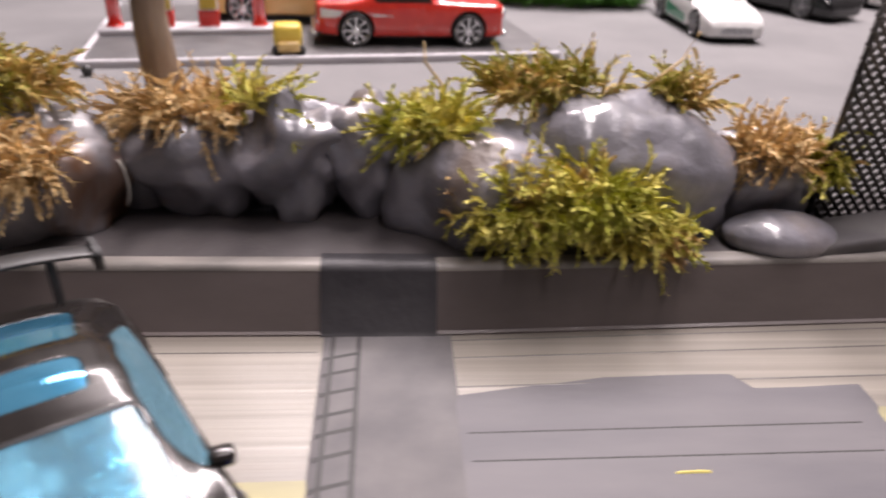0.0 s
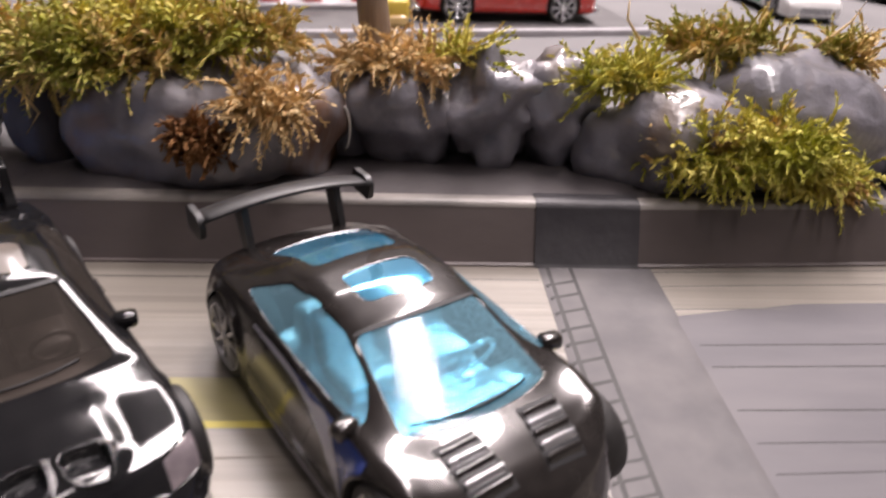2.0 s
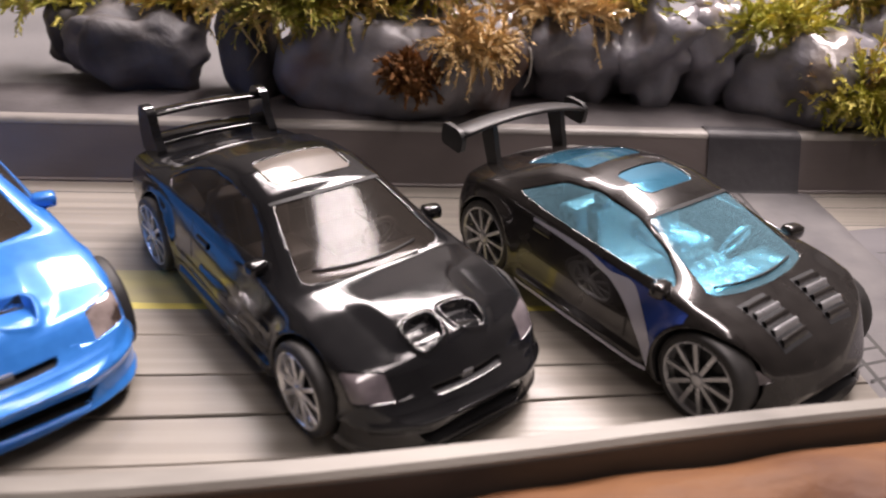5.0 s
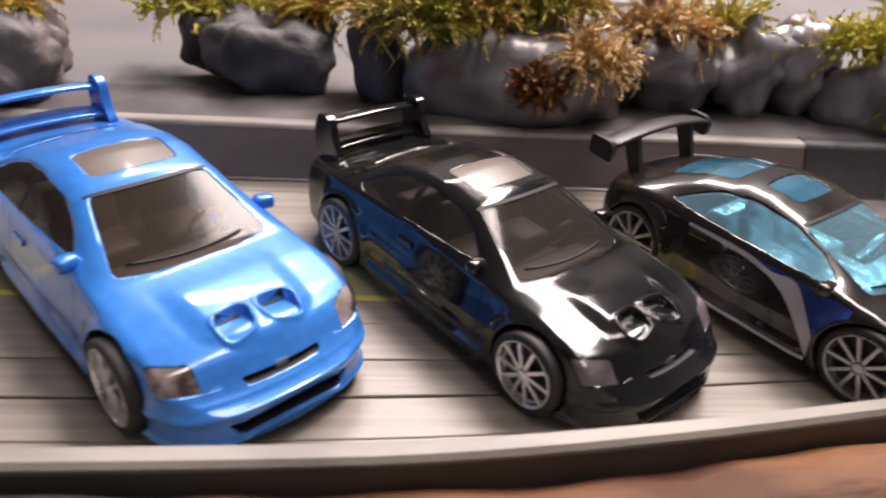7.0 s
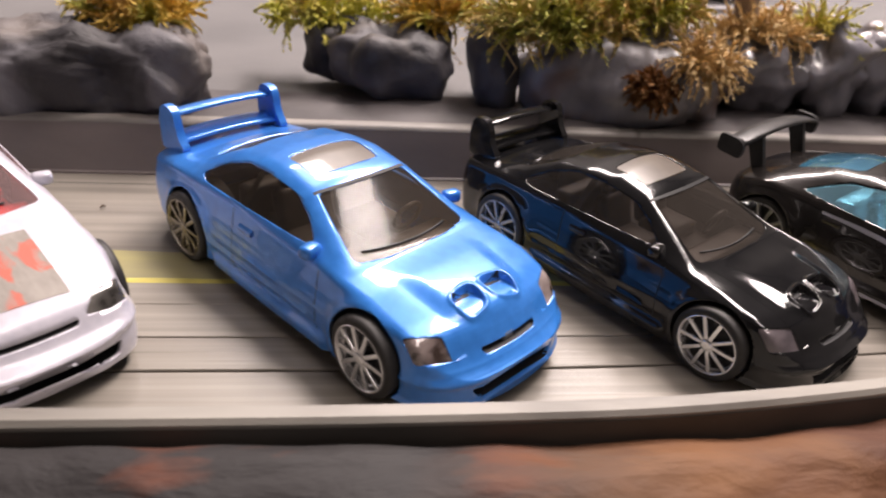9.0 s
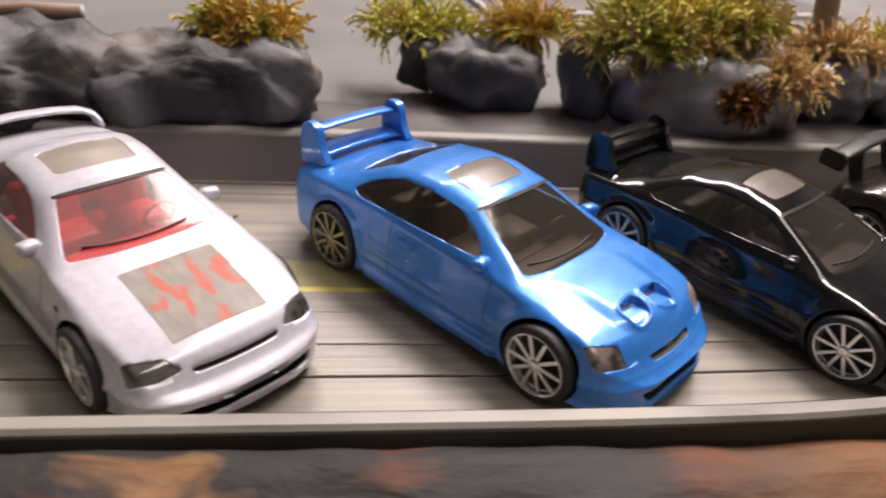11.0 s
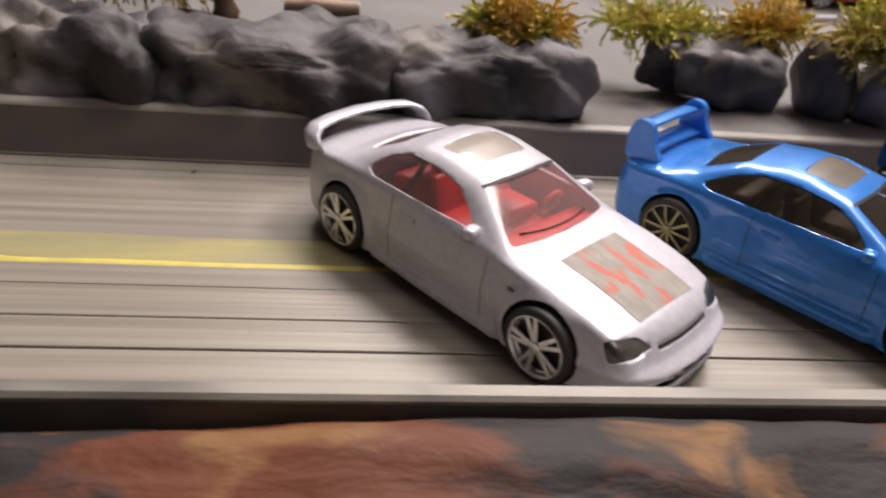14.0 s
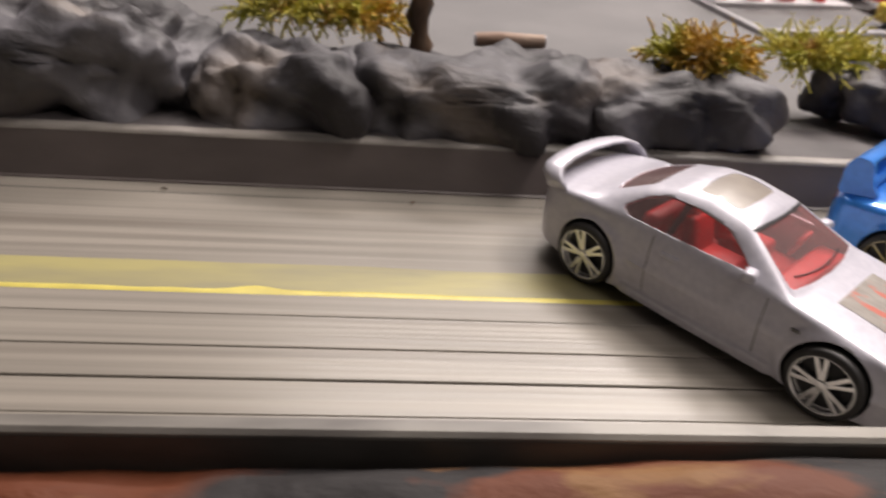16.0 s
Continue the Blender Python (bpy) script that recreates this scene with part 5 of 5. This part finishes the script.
MOSS = [  # name, centre, radii, stems, length, seed, material, label, more
    ("moss", (33, 143.0, 14.5), (15, 5.5, 7.0), 800, 4.2, 1, "moss_green", "bushy green and yellow moss over a boulder", dict(droop=0.5, front=0.8)),
    ("moss", (46, 141.5, 10.5), (7, 3.0, 4.0), 250, 3.8, 12, "moss_green", "green moss hanging to the kerb edge", dict(droop=0.7, front=0.8)),
    ("moss", (15, 152, 23.5), (6.5, 4, 3.2), 180, 4.2, 2, "moss_green", "yellow green moss tuft on a stone", {}),
    ("moss", (38, 160, 28.0), (12.5, 5, 3.2), 340, 4.2, 3, "moss_mixed", "olive and tan moss along a boulder top", dict(up=0.4)),
    ("moss", (57, 160, 26.5), (5, 4, 2.4), 90, 4.2, 4, "moss_mixed", "thin moss sprig on a boulder", dict(up=0.8)),
    ("moss", (70, 152, 20.5), (6.5, 4, 3.8), 210, 4.0, 5, "moss_tan", "tan dried moss on a dark rock", dict(droop=0.6)),
    ("moss", (79, 153, 17), (3.5, 4, 6), 110, 4.0, 17, "moss_green", "green moss beside the mesh fence", dict(droop=0.6)),
    ("moss", (-22, 157, 23.5), (11, 5, 2.6), 270, 5.2, 6, "moss_tan", "tan straw moss round a tree trunk", dict(up=0.1)),
    ("moss", (-9, 157, 25.5), (5, 3, 1.6), 60, 5.0, 16, "moss_green", "green moss sprigs on a stone", dict(up=0.5)),
    ("moss", (-63, 152, 25.0), (19, 9, 6.0), 950, 5.2, 7, "moss_mixed", "large olive and brown moss cushion on a boulder", dict(droop=0.6, front=0.5)),
    ("moss", (-62, 155, 29.0), (15, 7, 4.0), 420, 4.6, 18, "moss_green", "green moss on top of a cushion", dict(droop=0.4)),
    ("moss", (-43, 143, 20.5), (8, 4, 3.4), 200, 5.0, 8, "moss_tan", "tan moss trailing down a boulder", dict(droop=0.8, front=0.8)),
    ("moss", (-52, 140, 16.0), (5, 2.6, 4.5), 150, 2.6, 9, "moss_rust", "rust brown moss on a boulder face", dict(droop=0.9, front=0.9)),
    ("moss", (-45, 154, 28.0), (11, 5, 3.4), 340, 4.8, 21, "moss_mixed", "brown and olive moss spilling over a boulder", dict(droop=0.7, front=0.5)),
    ("moss", (-152, 158, 22.5), (12, 7, 4.5), 380, 4.6, 10, "moss_gold", "golden tan moss on a carved rock", dict(droop=0.5)),
    ("moss", (-112, 172, 20), (18, 8, 5.0), 420, 5.0, 11, "moss_green", "yellow green moss behind low rocks", dict(up=0.4)),
    ("moss", (-90, 168, 22), (9, 6, 4.0), 240, 5.0, 13, "moss_gold", "golden moss on a rock", {}),
    ("moss", (-237, 172, 24), (16, 7, 4.5), 340, 5.0, 14, "moss_green", "yellow green moss on a carved rock", {}),
    ("moss", (-226, 168, 24), (8, 5, 3.0), 140, 4.6, 15, "moss_gold", "golden moss on a carved rock", {}),
]
for nm, c, r, cnt, ln, sd, m_, lab, kw in MOSS:
    clump = thing(nm, lab, "moss", None, "moss tufts on the rocks")
    for k in range(3):
        off = np.random.RandomState(sd * 3 + k).uniform(-0.45, 0.45, 3) * (r[0], 0.4 * r[1], 0.3 * r[2])
        part("tuft", moss(c[0] + off[0], c[1] + off[1], c[2] + off[2], 0.7 * r[0], 0.9 * r[1], 0.8 * r[2], cnt // 4, ln * 1.5, sd * 3 + k, **kw), M[m_], clump, "", False)
for pts in ([(50, 158, 29), (53, 158, 31.5), (56, 159, 33.5), (58, 159, 38)], [(18, 152, 28), (17.2, 152, 31), (14.8, 152, 34), (14.6, 152, 37)], [(-84, 148, 26), (-80, 147, 22), (-77, 146, 18), (-79, 145, 15)]):
    solo("twig", tube(pts, [0.3, 0.26, 0.2, 0.1][:len(pts)], 6), M["moss_tan"], "thin dry tan twig in the moss", "twig", "dry twigs")
arc = [(-31.0 + 1.6 * math.sin(a), 149.5 - 0.6 * math.cos(a), 15.5 + 4.5 * math.cos(a)) for a in [0.5 + 0.22 * k for k in range(11)]]
solo("glue_thread", tube(arc, 0.22, 6), M["glue"], "clear glue thread hanging between two rocks", "glue thread")


def trunk(name, pts, radii, material, label, sides=14, rough=0.25):
    v, f = tube(pts, radii, sides)
    v = [(x + rough * noise.noise(Vector((x, y, z)) * 0.5), y + rough * noise.noise(Vector((y, z, x)) * 0.5), z) for x, y, z in v]
    tree = thing(name, label, "tree", None)
    part("trunk", (v, f), M[material], tree)
    return tree


trunk("tree", [(-25.5 - 0.03 * k * 4 + 0.4 * math.sin(k), 160 + 0.3 * k, 19 + 4 * k) for k in range(18)], [3.4 if k == 0 else 2.7 - 0.02 * k for k in range(18)], "bark", "bare grey brown tree trunk with tan moss at its foot")
trunk("tree", [(-213.5 + 0.3 * math.sin(k * 1.7), 161 + 0.2 * k, 18 + 3 * k) for k in range(18)], [2.1 + 0.4 * math.sin(k * 2.3) for k in range(18)], "bark_dark", "dark rough tree trunk on the rock", 12, 1.2)
log = thing("log", "short pale sawn log lying on the rock", "log")
part("bark", tube([(-201, 163, 22.6), (-196, 163.2, 22.8), (-190, 163.4, 22.7), (-185.5, 163.6, 22.8)], [1.5, 1.7, 1.65, 1.5], 12, False), M["log"], log)
part("sawn_end", tube([(-185.6, 163.6, 22.8), (-185.3, 163.62, 22.8)], 1.45, 12), M["slab_edge"], log)
part("sawn_end", tube([(-201.2, 163, 22.6), (-200.9, 163, 22.6)], 1.45, 12), M["slab_edge"], log)
bm = bmesh.new()
bmesh.ops.create_icosphere(bm, subdivisions=3, radius=1.6)
bmesh.ops.translate(bm, vec=(-76, 262, 1.6), verts=bm.verts)
solo("pebble", bm, M["black_plastic"], "small black bead on the ground", "pebble")

# ---- the mesh fence ----
fence = thing("mesh_fence", "dark metal mesh fence panel standing on the ledge", "fence", pose(0.078, 0.150, 0.009, 0, 4, 10))
W_, H_ = 42, 42
part("frame", tube([(0, 0, 0), (0.5, 0.0, H_)], 0.5, 8), M["mesh_metal"], fence)
part("frame", tube([(0, 0, 0.2), (W_, 0, 0.2)], 0.5, 8), M["mesh_metal"], fence)
lv, lf = [], []
step = 2.1
for fam in (0, 1):
    for k in range(-21, 42):
        a, b = k * step, k * step + (H_ if fam == 0 else -H_)
        if fam == 1:
            a, b = k * step + H_ * 0 + 0.0, k * step - H_
        z0, z1 = 0.0, float(H_)
        x0, x1 = float(a), float(b)
        lo, hi = max(0.0, min(1.0, (0 - x0) / (x1 - x0))), max(0.0, min(1.0, (W_ - x0) / (x1 - x0)))
        lo, hi = min(lo, hi), max(lo, hi)
        if hi - lo < 0.02:
            continue
        p, q = (x0 + (x1 - x0) * lo, z1 * lo), (x0 + (x1 - x0) * hi, z1 * hi)
        v, f = tube([(p[0], 0.15 * (1 - 2 * fam), p[1]), (q[0], 0.15 * (1 - 2 * fam), q[1])], 0.42, 4)
        lf += [tuple(i + len(lv) for i in g) for g in f]
        lv += v
part("mesh", (lv, lf), M["mesh_metal"], fence, "diamond wire mesh", False)
solo("fence_base", box(96, 146.5, 10.4, 46, 9, 3.4, 0.8, pose(0, 0, 0, 0, -4, 8)), M["strip"], "dark grey block under the mesh fence", "block")

# ---- the filling station beyond ----
st = thing("forecourt", "dark filling station forecourt with a pale edge", "forecourt", None, kind="structure")
ang = math.degrees(math.atan2(22, 130))
T = pose(0, 0, 0, 0, 0, ang)


def at_court(u, v, z=0.0):
    """A place on the forecourt: u along its front edge from the left corner, v behind it."""
    c, s = math.cos(radians(ang)), math.sin(radians(ang))
    return (-81 + u * c - v * s, 270 + u * s + v * c, z)


part("paving", box(*at_court(75, 46, 0.6), 150, 90, 2.0, 0.4, T), M["slab"], st)
part("edge", box(*at_court(75, 0.4, 0.9), 152, 2.2, 2.8, 0.6, T), M["slab_edge"], st, "pale front edge")
part("edge", box(*at_court(-0.6, 46, 0.9), 2.0, 92, 2.8, 0.6, T), M["slab_edge"], st, "pale side edge")
isl = thing("pump_island", "raised pale island with red posts", "pump island", None, kind="structure")
part("island", box(*at_court(33, 41, 2.4), 66, 12, 2.6, 0.8, T), M["slab_edge"], isl)
for u in (5, 53):
    post = thing("post", "round red canopy post on the pump island", "post", None, "red posts")
    x, y, _ = at_court(u, 41)
    part("shaft", tube([(x, y, 3.4), (x, y, 40)], 2.3, 16), M["paint_red"], post)
    part("foot", tube([(x, y, 3.4), (x, y, 4.4)], 2.9, 16), M["paint_red"], post)
for u in (21, 36):
    pump = thing("fuel_pump", "red fuel pump with white and yellow face", "fuel pump", None, "fuel pumps")
    part("base", box(*at_court(u, 41, 6.2), 7, 5, 5.6, 0.5, T), M["paint_red"], pump)
    part("cabinet", box(*at_court(u, 41, 17), 6.6, 4.8, 16, 0.5, T), M["paint_white"], pump)
    part("face", box(*at_court(u, 38.4, 13), 5.4, 0.5, 7, 0.2, T), M["panel_yellow"], pump)
cart = thing("toy_cart", "small yellow toy cart on the forecourt", "toy cart", None)
part("body", box(*at_court(61, 8, 7.2), 9, 8, 7.5, 1.6, T), M["panel_yellow"], cart)
part("seat", box(*at_court(61, 5.0, 4.4), 7, 5, 3.4, 1.0, T), M["paint_tan"], cart)
for du in (-3.6, 3.6):
    part("wheel", tube([at_court(61 + du, 3.6, 3.2), at_court(61 + du, 5.2, 3.2)], 1.7, 12), M["tyre"], cart)


def plain_car(name, label, at, sections, paint, wheels, hub_z, arch, roof=None, wind=(4, 6), rear=(8, 10), side=((4, 9),), hubs_mat="chrome"):
    spec = dict(sections=sections, wind=wind, rear=rear, sun=(99, 99), side=list(side), lamp=(99, 99), tail=(99, 99), hubs=wheels, hub_z=hub_z, arch=arch)
    me = car_shell(spec)
    c_ = thing(name, label, "toy car", at, "toy cars in the background")
    part("body", split(me, 0), paint, c_)
    part("underbody", split(me, 5), M["black_plastic"], c_)
    for number in (1, 2, 3):
        for piece in islands(split(me, number, 0.05)):
            part(SLOTNAMES[number], piece, M["interior_dark"] if number != 2 else M["glass_grey"], c_)
    down, sd_, fr, _ = draper(me)
    if roof:
        part("roof_panel", lay(lambda x, y: down(x, y, 0.1), sections[8][0] + 0.5, sections[6][0] - 0.5, lambda x: -8.0, lambda x: 8.0, 8, 8), roof, c_)
    for hx in wheels:
        for s in (1, -1):
            wheel(c_, hx, s, hub_z, hub_z, M[hubs_mat], 8, track_y=sections[3][1][3][0] - 1.6)
    return c_, down, sd_, fr


def saloon(L, w, z_hood, z_deck, z_roof, cowl, head, back, base):
    """Sections of an upright saloon or wagon."""
    f, r = L / 2, -L / 2
    zs = z_hood - 0.9
    return [
        hood(f, 3.0, w * 0.8, w * 0.88, w * 0.86, z_hood - 1.6, z_hood - 1.1),
        hood(f - 1.2, 2.2, w * 0.92, w * 0.98, w * 0.95, zs - 0.1, z_hood - 0.3),
        hood(f - 8, 2.0, w * 0.94, w, w * 0.96, zs, z_hood),
        hood(f - 16, 2.0, w * 0.95, w, w * 0.96, zs + 0.2, z_hood + 0.4),
        cab(cowl, 2.0, w * 0.95, w, w * 0.95, zs + 0.4, w * 0.9, zs + 0.8, w * 0.84, zs + 1.2, z_hood + 1.0),
        cab((cowl + head) / 2, 2.0, w * 0.95, w, w * 0.95, zs + 0.5, w * 0.84, (zs + z_roof) / 2, w * 0.78, (zs + z_roof) / 2 + 1.0, (z_hood + z_roof) / 2 + 0.9),
        cab(head, 2.0, w * 0.95, w, w * 0.95, zs + 0.5, w * 0.8, z_roof - 1.8, w * 0.72, z_roof - 0.8, z_roof),
        cab((head + back) / 2, 2.0, w * 0.95, w, w * 0.95, zs + 0.5, w * 0.8, z_roof - 1.6, w * 0.72, z_roof - 0.6, z_roof + 0.2),
        cab(back, 2.0, w * 0.95, w, w * 0.95, zs + 0.5, w * 0.8, z_roof - 1.8, w * 0.72, z_roof - 0.8, z_roof),
        cab((back + base) / 2, 2.0, w * 0.95, w, w * 0.95, zs + 0.5, w * 0.85, (zs + z_roof) / 2, w * 0.8, (zs + z_roof) / 2 + 0.8, (z_deck + z_roof) / 2 + 0.6),
        cab(base, 2.0, w * 0.95, w, w * 0.95, z_deck - 0.5, w * 0.9, z_deck - 0.2, w * 0.84, z_deck, z_deck + 0.3),
        hood(r + 3.0, 2.4, w * 0.92, w * 0.97, w * 0.93, z_deck - 0.6, z_deck),
        hood(r, 3.6, w * 0.8, w * 0.88, w * 0.84, z_deck - 1.4, z_deck - 1.0),
    ]


x, y, _ = at_court(103, 25)
red, down, sd_, fr = plain_car("toy_car", "red and white vintage toy saloon with chrome wheels", pose(x * MM, y * MM, 0.0016, 0, 0, ang - 4), saloon(64, 12.6, 14.6, 14.6, 22.5, 7.0, 3.5, -10.0, -15.0), M["paint_red"], (19.5, -18.5), 5.4, 6.2, M["paint_white"])
for s in (1, -1):
    part("side_flash", lay(lambda x, z, s=s: sd_(x, z, s, 0.12), -30.0, -6.0, lambda x: 9.4 + 0.03 * (x + 30), lambda x: 12.4 - 0.09 * (x + 30), 14, 4), M["paint_white"], red, "white side flash")
    part("headlight", tube([(31.2, s * 8.6, 11.0), (32.4, s * 8.6, 11.0)], 1.6, 14), M["chrome"], red)
    part("bumper", box(s * 32.2, 0, 4.4, 1.6, 23, 2.0, 0.6), M["chrome"], red)
x, y, _ = at_court(70, 62)
plain_car("toy_car", "tan yellow toy station wagon with dark wheels", pose(x * MM, y * MM, 0.0016, 0, 0, ang - 8), saloon(70, 13.5, 15.0, 15.5, 24.0, 14.0, 8.0, -24.0, -29.0), M["paint_tan"], (21, -21), 5.6, 6.4, None)
c_, down, sd_, fr = plain_car("toy_car", "white toy racing car with green flashes", car_at(140, 354, -88) @ Matrix.Scale(0.9, 4), coupe_sections(), M["paint_white"], (20.2, -20.2), 5.4, 6.1, None, (6, 8), (12, 14), ((6, 13),), "rim_grey")
for s in (1, -1):
    part("side_flash", lay(lambda x, z, s=s: sd_(x, z, s, 0.1), -26.0, 10.0, lambda x: 4.0, lambda x: 10.0 - 0.12 * (x + 12), 14, 5), M["paint_green"], c_, "green side flash")
part("grille", lay(lambda y, z: fr(y, z, 0.1), -7, 7, lambda y: 4.0, lambda y: 6.6, 10, 3), M["rim_grey"], c_)
plain_car("toy_car", "black toy coupe parked beside a racing car", car_at(196, 402, -62), coupe_sections(), M["paint_black"], (20.2, -20.2), 5.4, 6.1, None, (6, 8), (12, 14), ((6, 13),), "rim_grey")
plain_car("toy_car", "white toy coupe parked at the end of a row", car_at(242, 436, -62), coupe_sections(), M["paint_white"], (20.2, -20.2), 5.4, 6.1, None, (6, 8), (12, 14), ((6, 13),), "rim_grey")
hv = thing("hedge", "low bright green hedge behind the forecourt", "hedge", None)
part("leaves", moss(88, 395, 5, 44, 9, 12, 1500, 6.0, 40, droop=0.1, front=0.1, leaf=2.2, up=0.5), M["hedge"], hv, "", False)
part("hedge_core", box(88, 397, 5, 76, 7, 10, 3), M["hedge"], hv)


# ---- small litter on the track ----
rng = random.Random(5)
for x, y, ln, a in ((-214.5, 127.0, 1.6, 60), (-178, 108, 2.6, 5), (-286, 100.5, 2.2, -20), (-281, 97.8, 2.0, -35), (-262, 128.5, 1.2, 20), (-150, 118, 1.0, 40)):
    dx, dy = math.cos(radians(a)) * ln / 2, math.sin(radians(a)) * ln / 2
    solo("crumb", tube([(x - dx, y - dy, 0.25), (x, y, 0.35 + 0.2 * rng.random()), (x + dx, y + dy, 0.22)], [0.1, 0.22, 0.08], 6), M["bark_dark"], "tiny dark crumb of bark lying on the track", "crumb", "crumbs on the track")
